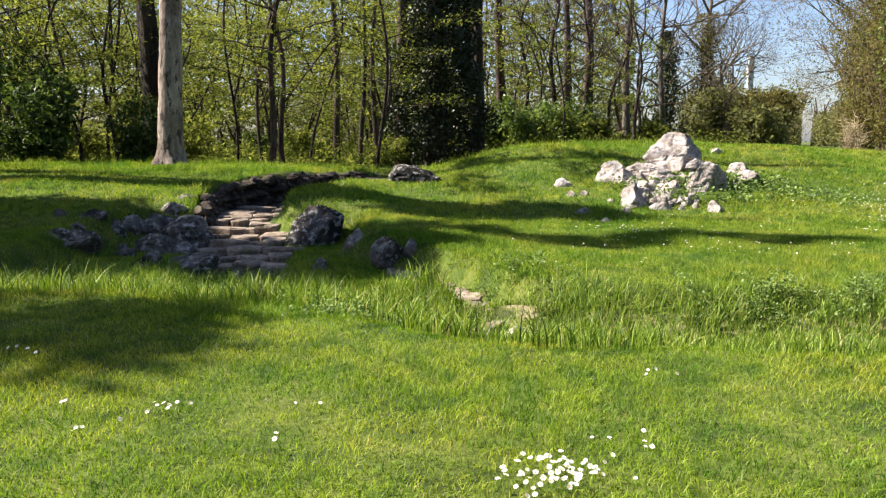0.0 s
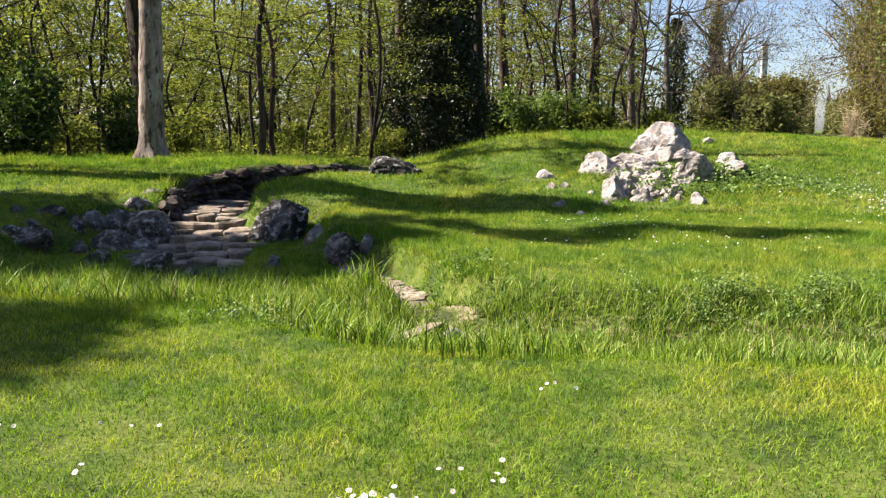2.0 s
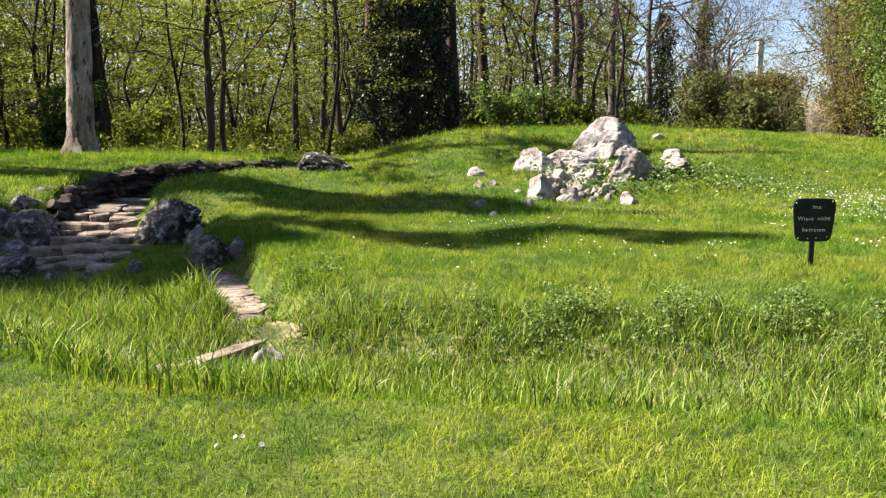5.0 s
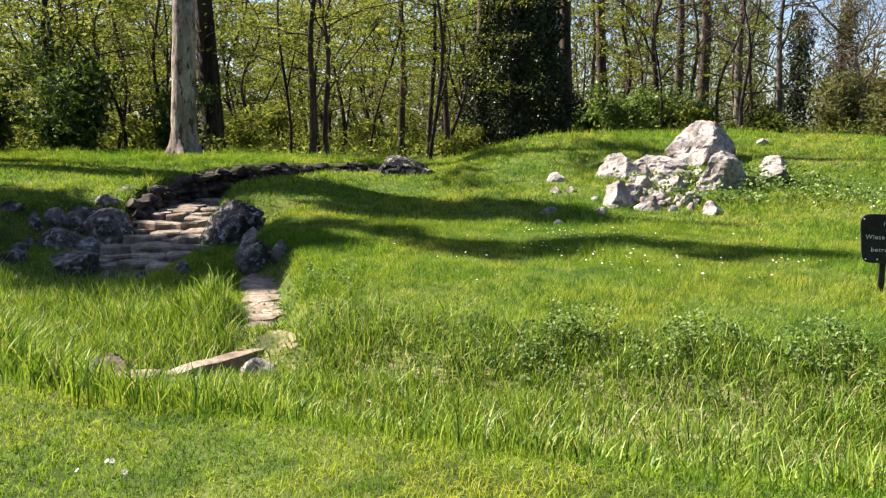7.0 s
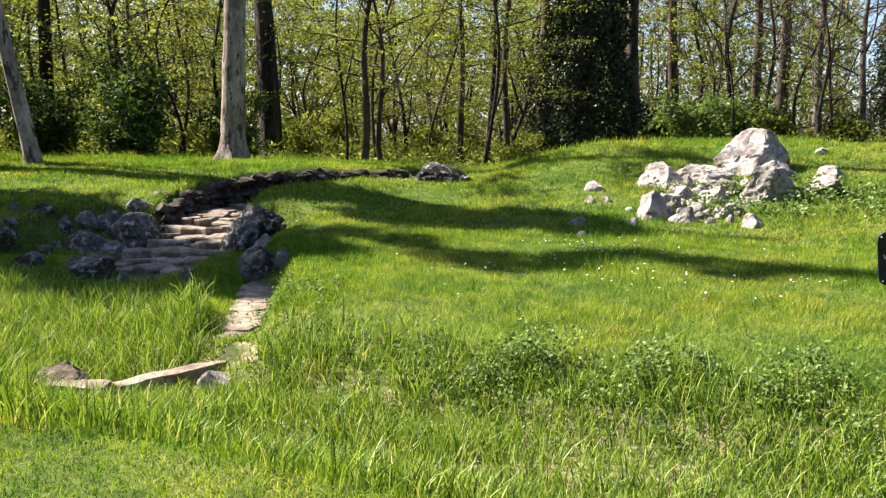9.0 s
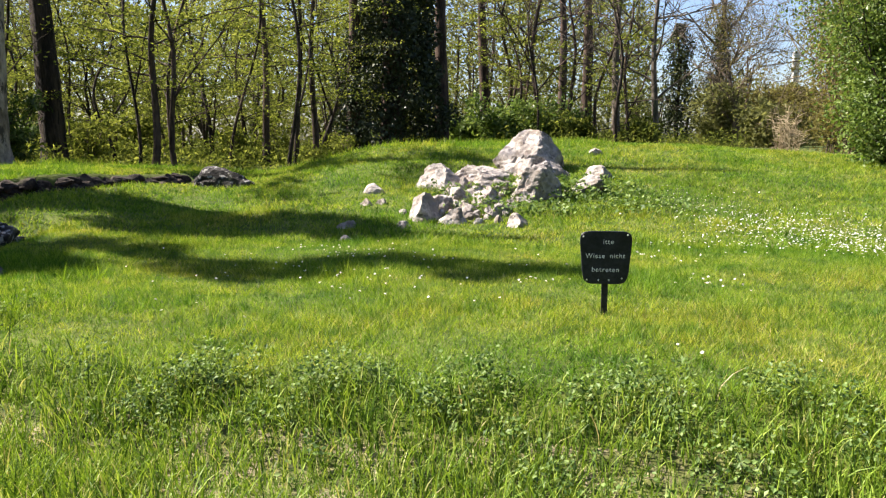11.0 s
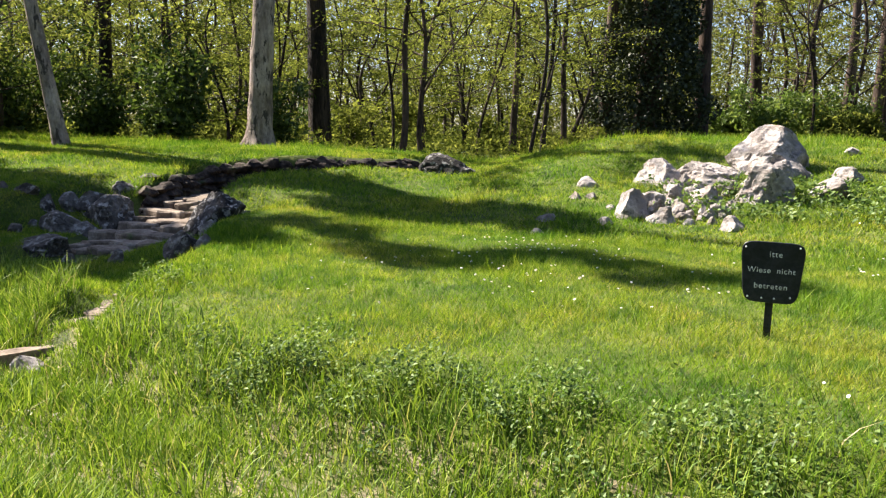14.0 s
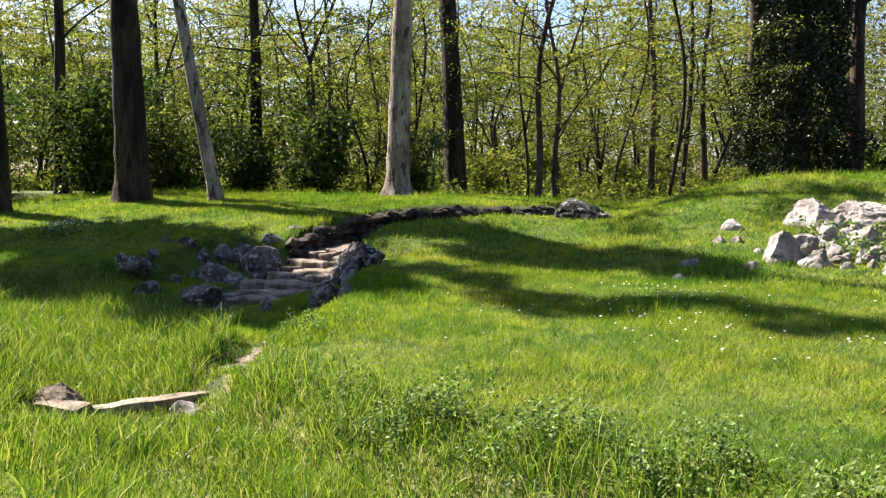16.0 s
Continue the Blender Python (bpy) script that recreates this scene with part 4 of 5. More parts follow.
bare_tree(26.5, 51.0, 0.24, 13, 608, "budding tree with fine drooping twigs", 5, 4, 0.8, 0.6, 0.08, buds=5)
bare_tree(23.5, 68.0, 0.3, 9, 604, "leafless brownish tree behind the mound", 5, 4, 1.0, 0.6)
bare_tree(15.5, 58.0, 0.26, 15, 606, "leafless tree behind the mound", 4, 4, 3.0, 0.5, 0.0, "", mat_bark_grey)
bare_tree(7.5, 56.0, 0.2, 14, 607, "leafless tree behind the mound", 4, 4, 3.0, 0.5, 0.0, "", mat_bark_brown)


for x, y, t, sd in ((17.0, 33.0, 7.5, 541), (19.3, 37.5, 8.5, 542), (21.6, 42.5, 9.0, 543), (24.6, 48.5, 9.5, 544), (16.0, 29.0, 5.5, 545)):
    shrub(x, y, 3.3, t, "tall budding hazel-like bush with brown twigs", mat_bud, sd, 7000, 0.075, 26, "budding_bush", mat_twig, "budding bushes along the ride")


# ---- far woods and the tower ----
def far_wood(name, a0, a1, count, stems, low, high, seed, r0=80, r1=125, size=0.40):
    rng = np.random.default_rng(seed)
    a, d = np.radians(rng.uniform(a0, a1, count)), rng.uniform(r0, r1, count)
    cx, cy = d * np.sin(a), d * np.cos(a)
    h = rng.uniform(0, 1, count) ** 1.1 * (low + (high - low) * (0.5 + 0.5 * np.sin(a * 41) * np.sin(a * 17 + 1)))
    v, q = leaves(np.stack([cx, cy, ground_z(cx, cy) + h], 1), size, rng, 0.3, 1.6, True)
    top = base_at(name, 0, 90, 1, "light green woodland, far off or unseen, haze put into its leaf colour", "woodland", kind="stuff")
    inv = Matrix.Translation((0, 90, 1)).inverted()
    tagged(part("foliage", mesh_np("foliage", v, q, mat_hazed_far_leaf), top), kind="stuff").matrix_parent_inverse = inv
    pieces = []
    for k in range(stems):
        b, e = math.radians(rng.uniform(a0, a1)), rng.uniform(r0, r1)
        x, y = e * math.sin(b), e * math.cos(b)
        pieces.append(tube(trunk_line((x, y, float(ground_z(x, y))), high * rng.uniform(0.45, 0.95), (rng.normal(0, 0.03), 0), 0.3, rng, 5), np.linspace(0.2, 0.07, 5), 5))
    v, q = gather(pieces)
    tagged(part("stemwork", mesh_np("stemwork", v, q, mat_bark_brown, True), top), kind="stuff").matrix_parent_inverse = inv


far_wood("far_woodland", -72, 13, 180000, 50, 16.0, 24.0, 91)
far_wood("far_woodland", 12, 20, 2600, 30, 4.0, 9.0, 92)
# unseen ring of leaves round the viewer, added to cut the sky's fill light
far_wood("unseen_sky_blocking_wood", 48, 150, 16000, 50, 12.0, 19.0, 94, 34, 60, 1.1)
far_wood("unseen_sky_blocking_wood", 150, 282, 20000, 60, 12.0, 19.0, 95, 34, 60, 1.1)
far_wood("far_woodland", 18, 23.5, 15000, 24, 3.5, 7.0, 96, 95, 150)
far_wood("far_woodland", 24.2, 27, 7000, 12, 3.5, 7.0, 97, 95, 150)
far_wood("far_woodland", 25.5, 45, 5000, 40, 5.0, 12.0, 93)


def tower():
    x, y = 74.0, 200.0
    z = float(ground_z(x, y))
    mat_tower = solid("weathered_white_concrete", [(0.3, (0.33, 0.33, 0.32)), (0.7, (0.46, 0.455, 0.44))], 0.3, 0.9, 0.2, 3.0)
    mat_gap = solid("dark_window", [(0.3, (0.16, 0.18, 0.2)), (0.7, (0.24, 0.26, 0.28))], 0.5, 0.4, 0.1, 2.0)
    top = base_at("tower", x, y, z, "slim white concrete tower far beyond the wood", "tower")
    inv = Matrix.Translation((x, y, z)).inverted()
    bm = bmesh.new()
    bmesh.ops.create_cube(bm, size=1.0, matrix=Matrix.Translation((x, y, z + 10.5)) @ Matrix.Diagonal((1.35, 1.35, 21.0, 1)))
    bmesh.ops.bevel(bm, geom=bm.edges[:], offset=0.12, segments=2, affect="EDGES")
    part("shaft", from_bm("shaft", bm, mat_tower), top).matrix_parent_inverse = inv
    for k in range(9):
        bm = bmesh.new()
        bmesh.ops.create_cube(bm, size=1.0, matrix=Matrix.Translation((x - 0.3 + 0.6 * (k % 2), y - 0.68, z + 6.5 + 1.5 * k)) @ Matrix.Diagonal((0.55, 0.1, 0.8, 1)))
        part("window", from_bm("window", bm, mat_gap), top).matrix_parent_inverse = inv


tower()


# ---- the sign ----
def sign():
    mat_board = solid("black_enamel", [(0.3, (0.010, 0.011, 0.016)), (0.7, (0.022, 0.024, 0.034))], 6.0, 0.42, 0.08, 40.0)
    mat_letter = solid("worn_white_paint", [(0.3, (0.55, 0.55, 0.55)), (0.7, (0.8, 0.8, 0.8))], 30.0, 0.6, 0.1, 60.0)
    mat_steel = solid("black_steel", [(0.3, (0.012, 0.012, 0.014)), (0.7, (0.03, 0.03, 0.034))], 8.0, 0.5, 0.1, 50.0)
    x, y = 5.93, 9.72
    z = float(ground_z(x, y))
    top = base_at("lawn_sign", x, y, z, "black enamel sign with white lettering on a short post", "sign")
    at = pose(x, y, z, 0, 0, -2)
    inv = Matrix.Translation((x, y, z)).inverted()

    def put(name, me, label=""):
        ob = part(name, me, top, label)
        ob.matrix_basis = at
        ob.matrix_parent_inverse = inv
        return ob
    # board: rounded, wider at the top
    bm = bmesh.new()
    ring = []
    cx, zc = 0.0, 0.49
    for k in range(48):
        a = 2 * math.pi * k / 48
        c, s = math.cos(a), math.sin(a)
        u, w = math.copysign(abs(c) ** 0.32, c), math.copysign(abs(s) ** 0.32, s)
        half = 0.202 + 0.02 * w
        ring.append((cx + u * half, zc + w * 0.222))
    front = [bm.verts.new((px0 * 0.985, -0.016, zc + (pz0 - zc) * 0.985)) for px0, pz0 in ring]
    edge = [bm.verts.new((px0, -0.011, pz0)) for px0, pz0 in ring]
    back = [bm.verts.new((px0, -0.004, pz0)) for px0, pz0 in ring]
    bm.faces.new(front), bm.faces.new(back[::-1])
    for k in range(48):
        j = (k + 1) % 48
        bm.faces.new((front[k], edge[k], edge[j], front[j])), bm.faces.new((edge[k], back[k], back[j], edge[j]))
    bmesh.ops.recalc_face_normals(bm, faces=bm.faces[:])
    put("board", from_bm("board", bm, mat_board))
    bm = bmesh.new()
    bmesh.ops.create_cube(bm, size=1.0, matrix=Matrix.Translation((0, 0.012, 0.16)) @ Matrix.Diagonal((0.052, 0.03, 0.62, 1)))
    bmesh.ops.bevel(bm, geom=bm.edges[:], offset=0.004, segments=2, affect="EDGES")
    put("post", from_bm("post", bm, mat_steel))
    for sx, sz in ((-0.185, 0.665), (0.175, 0.68), (-0.15, 0.305), (0.135, 0.32), (-0.055, 0.302), (0.03, 0.304)):
        bm = bmesh.new()
        bmesh.ops.create_uvsphere(bm, u_segments=10, v_segments=6, radius=0.0075, matrix=Matrix.Translation((sx, -0.017, sz)) @ Matrix.Diagonal((1, 0.5, 1, 1)))
        put("screw", from_bm("screw", bm, mat_letter, True), "pale screw head")

    def words(text, sx, sz, size):
        cu = bpy.data.curves.new("text", "FONT")
        cu.body, cu.size, cu.extrude, cu.align_x, cu.space_character = text, size, 0.0015, "CENTER", 1.12
        tmp = bpy.data.objects.new("text", cu)
        scene.collection.objects.link(tmp)
        bpy.context.view_layer.update()
        me = bpy.data.meshes.new_from_object(tmp.evaluated_get(bpy.context.evaluated_depsgraph_get()))
        bpy.data.objects.remove(tmp)
        me.transform(Matrix.Translation((sx, -0.0185, sz)) @ pose(0, 0, 0, 90, 0, 0))
        me.materials.clear()
        me.materials.append(mat_letter)
        put("lettering", me, "worn white lettering")
    words("itte", 0.02, 0.605, 0.058)
    words("Wiese", -0.085, 0.487, 0.056)
    words("nicht", 0.095, 0.489, 0.056)
    words("betreten", 0.0, 0.372, 0.058)


sign()


# ---- grass, nettles and flowers ----
def scatter_points(count, x0, x1, y0, y1, keep, rng):
    x, y = rng.uniform(x0, x1, count), rng.uniform(y0, y1, count)
    k = rng.uniform(0, 1, count) < keep(x, y)
    return x[k], y[k]


def ditch_depth(x, y):
    """1 in the bed of the ditch, 0 on the lawn."""
    along = y - bend(x, DITCH_X, DITCH_Y)
    far = 1.25 + 0.55 * (1 - smooth(-2.2, -0.4, x))
    return (1 - smooth(0.55, 1.02, np.abs(along) / np.where(along < 0, ditch_near(x), far))) * smooth(-5.4, -4.6, x) * (1 - smooth(6.8, 8.2, x))


def off_path(x, y):
    on = (x - path_x(y) < 0.66) & (path_x(y) - x < 0.84) & (y > 11.6) & (y < 21.8)
    flags = (np.abs(x - flag_x(y)) < 0.17) & (y > 8.6) & (y < 11.3)
    return np.where(on | flags, 0.0, 1.0)


def lumpy(x, y):
    return 0.5 + 0.25 * np.sin(2.1 * x + 1.3 * np.sin(1.7 * y)) + 0.25 * np.sin(2.7 * y + 1.1 * np.sin(2.3 * x) + 1)


def stuff(name, vq, mat, label, category):
    return tagged(new(name, mesh_np(name, vq[0], vq[1], mat)), label, category, kind="stuff")


def lawn(name, count, x0, x1, y0, y1, h, w, lean, segs, seed, label, extra=None, mat=None):
    rng = np.random.default_rng(seed)

    def keep(x, y):
        k = off_path(x, y) * (1 - 0.65 * ditch_depth(x, y)) * (x > -0.66 * np.maximum(y, 1.5) - 1.6 - 1.2 * np.maximum(y - 9, 0)) * (x < 0.56 * np.maximum(y, 4) + 5.2)
        return k * (extra(x, y) if extra else 1)
    x, y = scatter_points(count, x0, x1, y0, y1, keep, rng)
    lump = lumpy(x, y)
    hh = h * rng.uniform(0.55, 1.25, len(x)) * (0.65 + 0.7 * lump)
    return stuff(name, blades(x, y, ground_z(x, y) - 0.005, hh, w * rng.uniform(0.7, 1.3, len(x)), lean * rng.uniform(0.3, 1.4, len(x)), rng, segs), mat or mat_meadow, label, "grass")


lawn("lawn_grass", 200000, -4.5, 7.5, 2.4, 6.6, 0.062, 0.0046, 0.9, 2, 11, "short bright green lawn grass in sunlight", None, mat_lawn)
lawn("lawn_grass", 440000, -7.0, 11.5, 6.4, 14.2, 0.085, 0.0066, 0.8, 1, 12, "bright green meadow grass beyond the ditch")
lawn("lawn_grass", 320000, -18.0, 15.0, 14.0, 25.0, 0.10, 0.016, 0.85, 1, 13, "bright green meadow grass on the mound and upper lawn")
lawn("lawn_grass", 60000, -16.0, -6.9, 9.5, 14.2, 0.085, 0.01, 0.9, 1, 15, "bright green grass of the upper lawn")
lawn("lawn_grass", 70000, -3.5, 9.0, -2.5, 3.2, 0.045, 0.006, 1.3, 1, 18, "short lawn grass underfoot", None, mat_lawn)
lawn("lawn_grass", 16000, -1.7, 1.3, 8.6, 12.4, 0.10, 0.009, 0.6, 1, 17, "longer grass on the bank beside the flagstones", lambda a, b: (np.abs(a - flag_x(b)) < 0.95) * 1.0)
lawn("lawn_grass", 26000, -18.0, -5.0, 18.5, 24.0, 0.2, 0.016, 0.5, 1, 16, "longer tufts of grass round the tree feet", lambda a, b: (lumpy(a * 1.7, b * 1.7) > 0.72) * 1.0)
lawn("lawn_grass", 22000, -6.6, -1.2, 14.6, 21.8, 0.2, 0.012, 0.7, 1, 19, "overhanging grass fringe along the sunk path", lambda a, b: ((path_x(b) - a > 0.62 - 0.16 * smooth(16.5, 18.5, b)) & (path_x(b) - a < 1.1)) * 1.0)
lawn("lawn_grass", 46000, -2.0, 11.0, 8.5, 19.5, 0.17, 0.010, 0.7, 1, 20, "longer dark green tufts in the meadow", lambda a, b: (lumpy(a * 2.3 + 0.4 * b, b * 2.1 - 0.3 * a) * lumpy(b * 0.9, a * 0.8) > 0.52) * 1.0)
lawn("lawn_grass", 30000, -19.0, 8.0, 23.0, 34.0, 0.2, 0.02, 0.5, 1, 14, "rough grass at the wood's edge")


mat_dry_grass = leaf_material("dry_lawn_blades", [(0.0, (0.14, 0.17, 0.02)), (0.5, (0.30, 0.30, 0.055)), (1.0, (0.44, 0.38, 0.14))], 0.4, 0.01, 0.5)
lawn("lawn_grass", 48000, 4.8, 10.6, 5.8, 12.4, 0.07, 0.007, 1.0, 1, 22, "short yellowish dry grass in the sunny lawn", lambda a, b: np.exp(-((a - 7.9) / 1.3) ** 2 - ((b - 8.6 - 0.5 * (a - 7.9)) / 0.9) ** 2) * (0.3 + 0.7 * lumpy(a * 2.2, b * 2.4)), mat_dry_grass)


def ditch_grass():
    rng = np.random.default_rng(21)
    x, y = scatter_points(250000, -5.6, 8.6, 4.6, 11.4, lambda a, b: ditch_depth(a, b) * off_path(a, b) * (0.35 + 0.65 * lumpy(a * 1.3, b * 1.3)) * (1 - 0.2 * smooth(3.2, 6.5, a) * (b > 6.9)), rng)
    s, a = (x - 0.25) * 0.76 - (y - 7.75) * 0.65, (x - 0.25) * 0.65 + (y - 7.75) * 0.76
    clear = np.where((s > -0.16) & (s < 0.7) & (a > -0.85) & (a < 0.75), 0.38, 1.0)
    clear = clear * np.where((np.abs(x - flag_x(y) - 0.08) < 0.42) & (y > 8.2) & (y < 11.3), 0.4, 1.0)
    tuft = 0.5 + 0.5 * np.sin(3.1 * x + 2 * np.sin(2.9 * y)) * np.sin(3.3 * y + 1.7)
    h = (0.115 + 0.135 * tuft + 0.12 * (1 - smooth(0.0, 3.0, x))) * clear * rng.uniform(0.6, 1.25, len(x))
    return stuff("tall_grass", blades(x, y, ground_z(x, y) - 0.01, h, rng.uniform(0.006, 0.013, len(x)) * (1 - 0.12 * smooth(1.0, 3.5, x)), rng.uniform(0.12, 0.75, len(x)), rng, 3), mat_tall, "tall glossy reed-like grass in the wet ditch", "grass")


ditch_grass()


def ditch_bed():
    """Mud and flattened straw under the tall grass."""
    xs, us = np.linspace(-4.8, 6.4, 110), np.linspace(-0.62, 0.62, 20)
    X, U = np.meshgrid(xs, us, indexing="ij")
    Y = bend(X, DITCH_X, DITCH_Y) + U * np.where(U < 0, ditch_near(X), 1.25 + 0.55 * (1 - smooth(-2.2, -0.4, X)))
    Z = ground_z(X, Y) + 0.012
    i = (np.arange(109)[:, None] * 20 + np.arange(19)[None]).ravel()
    me = mesh_np("ditch_bed", np.stack([X, Y, Z], -1).reshape(-1, 3), np.stack([i, i + 20, i + 21, i + 1], 1), mat_straw, True)
    tagged(new("ditch_bed", me), "muddy ditch bed with flattened straw", "ground", kind="structure")


ditch_bed()


def nettles():
    """Upright stems with crossed pairs of toothed leaves."""
    rng = np.random.default_rng(31)

    def keep(a, b):
        bank = b - bend(a, DITCH_X, DITCH_Y)
        right = np.exp(-((bank - 1.0) / 0.36) ** 2) * smooth(1.9, 3.0, a) * (1 - smooth(6.6, 7.4, a))
        low = 0.35 * np.exp(-((bank - 0.3) / 0.5) ** 2) * smooth(4.6, 5.4, a) * (1 - smooth(6.6, 7.2, a))
        clump = np.exp(-((a - 0.85) / 0.35) ** 2 - ((b - 9.2) / 0.4) ** 2) + 0.7 * np.exp(-((a + 0.7) / 0.5) ** 2 - ((b - 6.7) / 0.35) ** 2)
        return np.clip((right + low) * (0.05 + 0.7 * smooth(0.38, 0.7, lumpy(a * 3.1, b * 3.1))) + 0.4 * clump, 0, 1)
    x, y = scatter_points(12500, -1.6, 7.6, 6.2, 10.0, keep, rng)
    n = len(x)
    z = ground_z(x, y)
    h = rng.uniform(0.09, 0.22, n) * (0.4 + 0.75 * lumpy(x * 3.1, y * 3.1))
    spots, size = [], []
    for level in range(6):
        f = 0.3 + 0.14 * level
        a0 = rng.uniform(0, 6.28, n) if level == 0 else a0 + np.pi / 2
        for s in (0, np.pi):
            out = 0.052 * (1.15 - f * 0.6)
            spots.append(np.stack([x + np.cos(a0 + s) * out, y + np.sin(a0 + s) * out, z + h * f + 0.012], 1))
    v, q = leaves(np.concatenate(spots), 0.024, rng, 0.5, 1.4)
    return stuff("nettles", (v, q), mat_nettle, "dense dark green nettles on the ditch's bank", "nettles")


nettles()


def daisy_mesh():
    """White ray petals round a yellow button on a short stalk."""
    me = bpy.data.meshes.new("daisy_head")
    bm = bmesh.new()
    for k in range(12):
        a = 2 * math.pi * k / 12
        c, s = math.cos(a), math.sin(a)
        tip, l, r = (c * 0.018, s * 0.018, 0.004), (c * 0.010 - s * 0.0036, s * 0.010 + c * 0.0036, 0.0035), (c * 0.010 + s * 0.0036, s * 0.010 - c * 0.0036, 0.0035)
        bm.faces.new([bm.verts.new(p) for p in ((c * 0.003, s * 0.003, 0.0), r, tip, l)])
    return from_bm("daisy_head", bm, mat_petal)


mat_petal = leaf_material("white_petals", [(0.0, (0.74, 0.72, 0.72)), (1.0, (0.85, 0.84, 0.84))], 0.25)
mat_button = solid("yellow_button", [(0.3, (0.7, 0.42, 0.03)), (0.7, (0.85, 0.55, 0.05))], 20.0, 0.8, 0.2, 90.0)
mat_stalk = leaf_material("flower_stalk", [(0.0, (0.08, 0.16, 0.02)), (1.0, (0.12, 0.22, 0.03))], 0.2)
DAISY_HEAD = daisy_mesh()
bm = bmesh.new()
bmesh.ops.create_uvsphere(bm, u_segments=8, v_segments=5, radius=0.0045, matrix=Matrix.Translation((0, 0, 0.002)) @ Matrix.Diagonal((1, 1, 0.6, 1)))
DAISY_BUTTON = from_bm("button", bm, mat_button, True)
v, q = tube([(0, 0, -0.075), (0.003, 0, -0.04), (0, 0, 0.0)], [0.0012, 0.0011, 0.001], 4)
DAISY_STALK = mesh_np("stalk", v, q, mat_stalk)


def daisy(x, y, lift, s, rng, group):
    top = new("daisy")
    top.empty_display_size = 0.01
    tagged(top, "small white daisy with a yellow middle in the grass", "flower", group)
    top.matrix_world = Matrix.Translation((x, y, float(ground_z(x, y)) + lift)) @ pose(0, 0, 0, rng.uniform(0, 50), rng.uniform(-25, 25), rng.uniform(-60, 60)) @ Matrix.Diagonal((s, s, s, 1))
    for nm, me in (("petals", DAISY_HEAD), ("button", DAISY_BUTTON), ("stalk", DAISY_STALK)):
        o = new(nm, me)
        o.parent = top


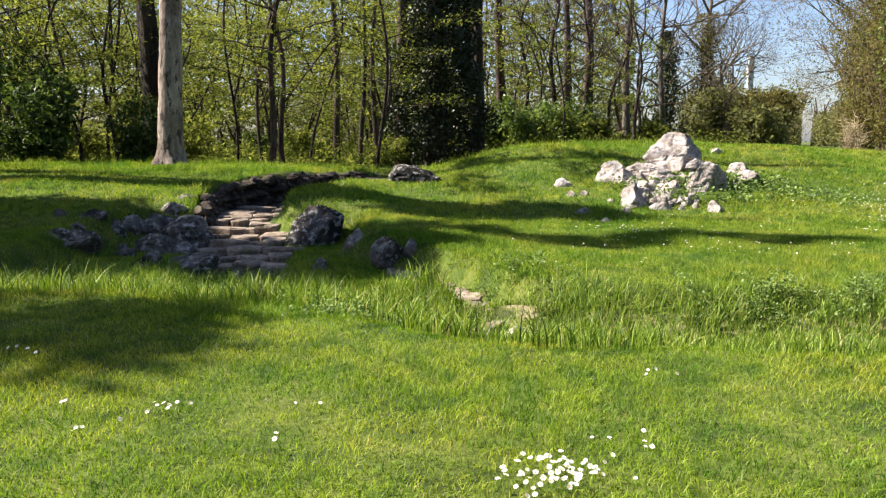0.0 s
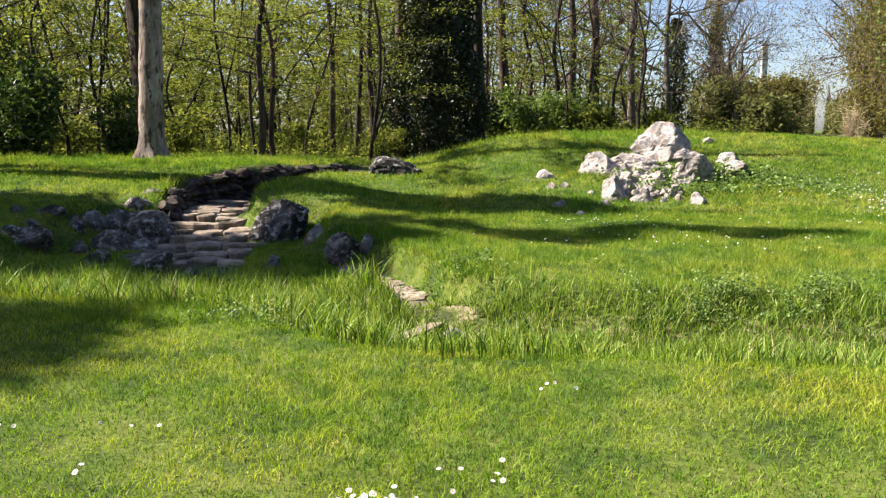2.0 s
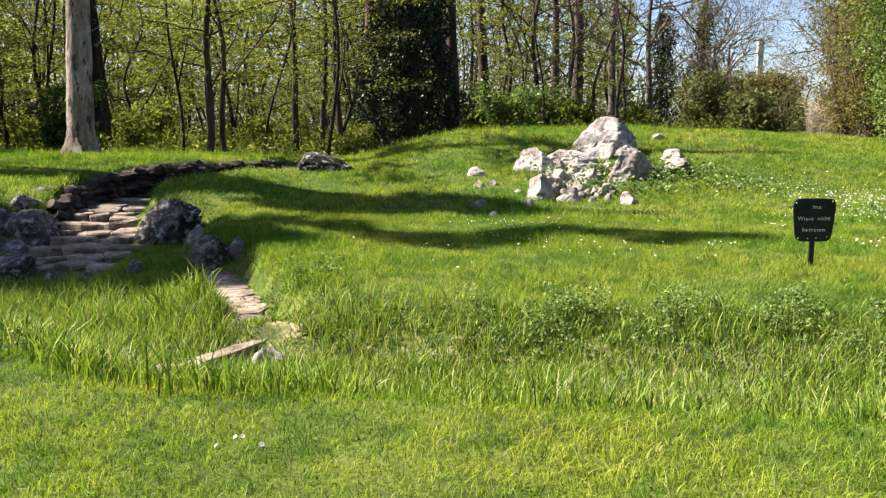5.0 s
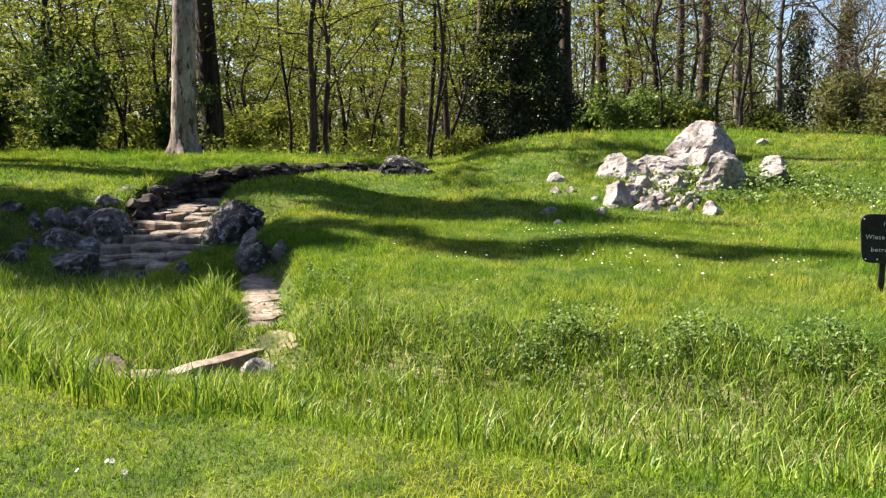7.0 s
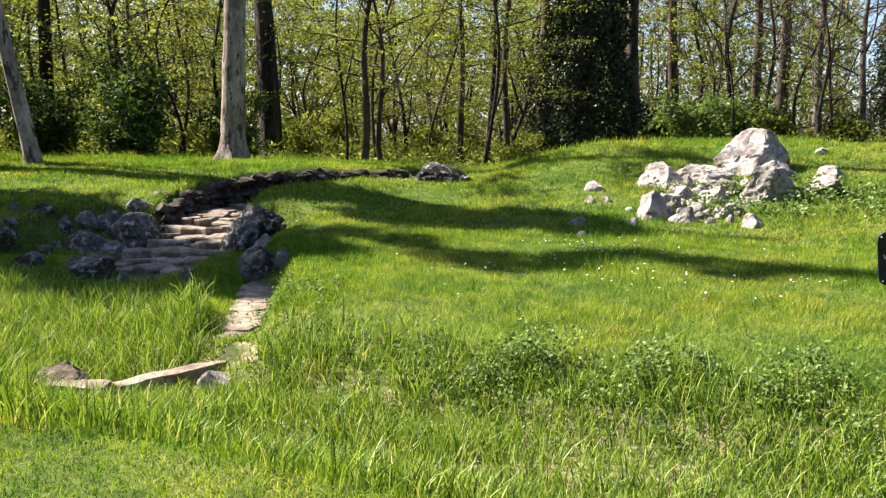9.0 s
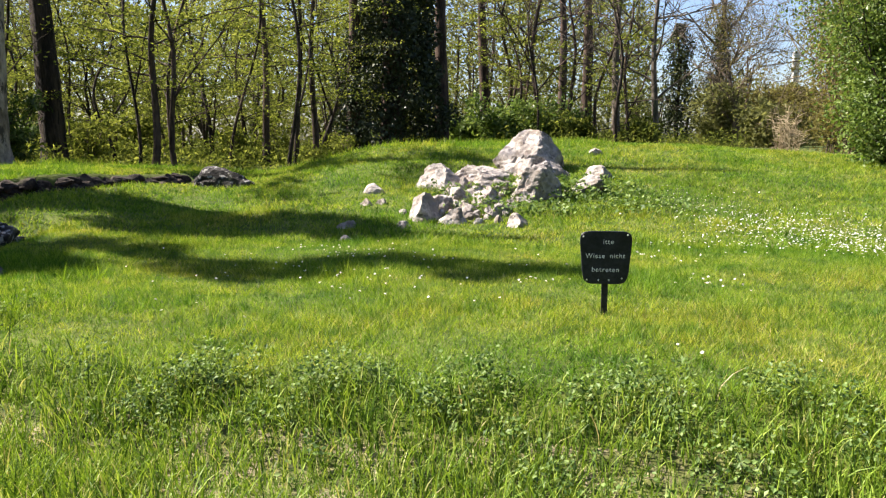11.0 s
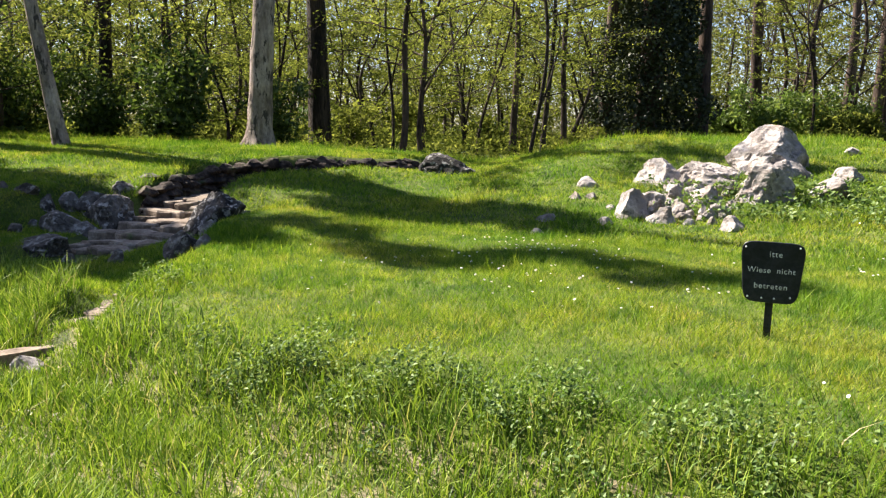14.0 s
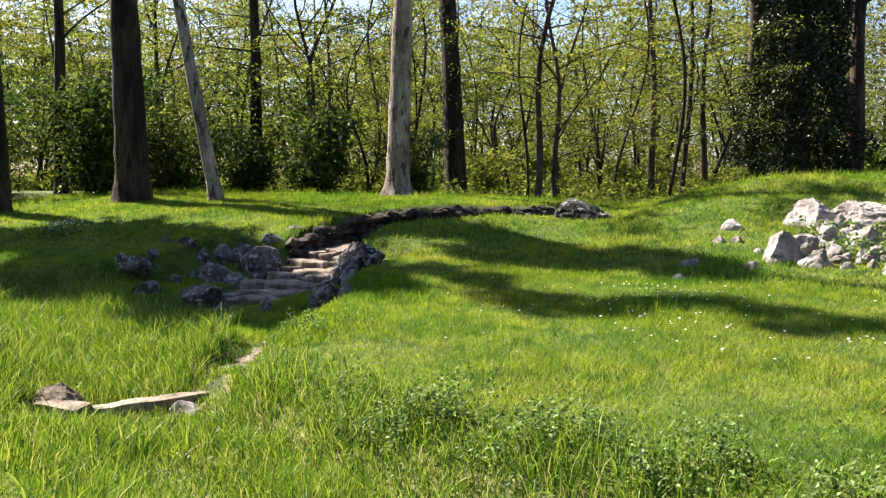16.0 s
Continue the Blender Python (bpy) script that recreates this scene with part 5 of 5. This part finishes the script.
def daisies():
    rng = random.Random(8)
    # (x, y, spread, how many)
    near = [(0.49, 3.25, 0.09, 60), (0.38, 3.14, 0.10, 14), (-1.43, 4.11, 0.05, 7), (-2.0, 4.13, 0.02, 2), (-1.75, 3.74, 0.05, 3), (-1.57, 3.83, 0.01, 1), (-1.49, 3.9, 0.01, 1), (-0.95, 4.18, 0.01, 1), (-0.78, 4.12, 0.01, 1), (-0.64, 4.15, 0.01, 1),
            (-0.75, 3.56, 0.02, 2), (0.93, 3.54, 0.02, 2), (0.82, 3.68, 0.06, 3), (0.68, 3.71, 0.02, 1), (1.75, 7.1, 0.07, 5), (1.35, 4.83, 0.06, 4), (-2.8, 5.1, 0.12, 4), (0.85, 6.6, 0.06, 4)]
    mid = [(3.1, 12.9, 0.35, 16), (2.6, 13.2, 0.4, 8), (5.45, 11.0, 0.14, 8), (7.3, 11.2, 0.2, 14), (7.0, 13.0, 0.35, 16), (4.2, 11.0, 0.5, 8), (2.6, 10.6, 0.7, 10), (3.6, 10.0, 0.5, 6), (1.6, 11.6, 0.6, 8), (5.0, 10.2, 0.4, 3), (6.3, 8.2, 0.5, 3), (3.4, 13.1, 0.22, 16), (4.1, 12.9, 0.4, 10), (2.9, 11.7, 0.35, 9), (3.6, 11.1, 0.4, 10), (5.2, 12.2, 0.5, 8), (2.0, 12.3, 0.4, 5)]
    for group, sets in (("daisies of the near lawn", near), ("daisies beyond the ditch", mid)):
        for cx, cy, sp, n in sets:
            for _ in range(n):
                daisy(cx + rng.gauss(0, sp), cy + rng.gauss(0, sp), rng.uniform(0.055, 0.08), rng.uniform(0.6, 0.85), rng, group)
    # the thick drift on the slope, past counting
    g = np.random.default_rng(6)
    pts = []
    for cx, cy, sx, sy, n in ((9.0, 15.9, 0.5, 0.6, 260), (10.0, 15.2, 0.7, 0.8, 600), (10.4, 13.9, 0.6, 0.7, 460), (8.6, 17.2, 0.6, 0.7, 120), (8.3, 14.2, 0.6, 0.5, 90)):
        pts.append(np.stack([g.normal(cx, sx, n), g.normal(cy, sy, n)], 1))
    p = np.concatenate(pts)
    c = np.stack([p[:, 0], p[:, 1], ground_z(p[:, 0], p[:, 1]) + g.uniform(0.06, 0.10, len(p))], 1)
    stuff("daisy_drift", leaves(c, 0.028, g, 0.8, 1.0), mat_petal, "thick drift of white daisies on the sunny slope", "flowers")


daisies()


def rockery_weeds():
    """Low leafy weeds between and beside the rocks."""
    rng = np.random.default_rng(61)
    pts = []
    for cx, cy, sx, sy, n in ((6.35, 18.0, 0.35, 0.3, 500), (6.9, 18.3, 0.4, 0.3, 350), (5.1, 18.0, 0.25, 0.25, 260), (4.9, 16.9, 0.4, 0.25, 260), (5.9, 16.7, 0.4, 0.2, 200), (4.2, 17.9, 0.25, 0.2, 160), (7.4, 17.2, 0.5, 0.4, 300)):
        x, y = rng.normal(cx, sx, n), rng.normal(cy, sy, n)
        pts.append(np.stack([x, y, ground_z(x, y) + rng.uniform(0.02, 0.24, n)], 1))
    stuff("rockery_weeds", leaves(np.concatenate(pts), 0.06, rng, 0.5, 1.5), mat_nettle, "low green weeds growing between the rocks", "weeds")


rockery_weeds()


def white_weed():
    rng = np.random.default_rng(63)
    n = 260
    x, y = rng.normal(-9.8, 0.28, n), rng.normal(13.7, 0.3, n)
    z = ground_z(x, y)
    stuff("white_weed_leaves", leaves(np.stack([x, y, z + rng.uniform(0.04, 0.24, n)], 1), 0.06, rng, 0.5), mat_nettle, "clump of weeds on the upper lawn", "weeds")
    k = slice(0, 130)
    stuff("white_weed_flowers", leaves(np.stack([x[k], y[k], z[k] + rng.uniform(0.2, 0.3, 130)], 1), 0.035, rng, 0.7, 1.1), mat_petal, "small white flowers on a clump of weeds", "flowers")


white_weed()
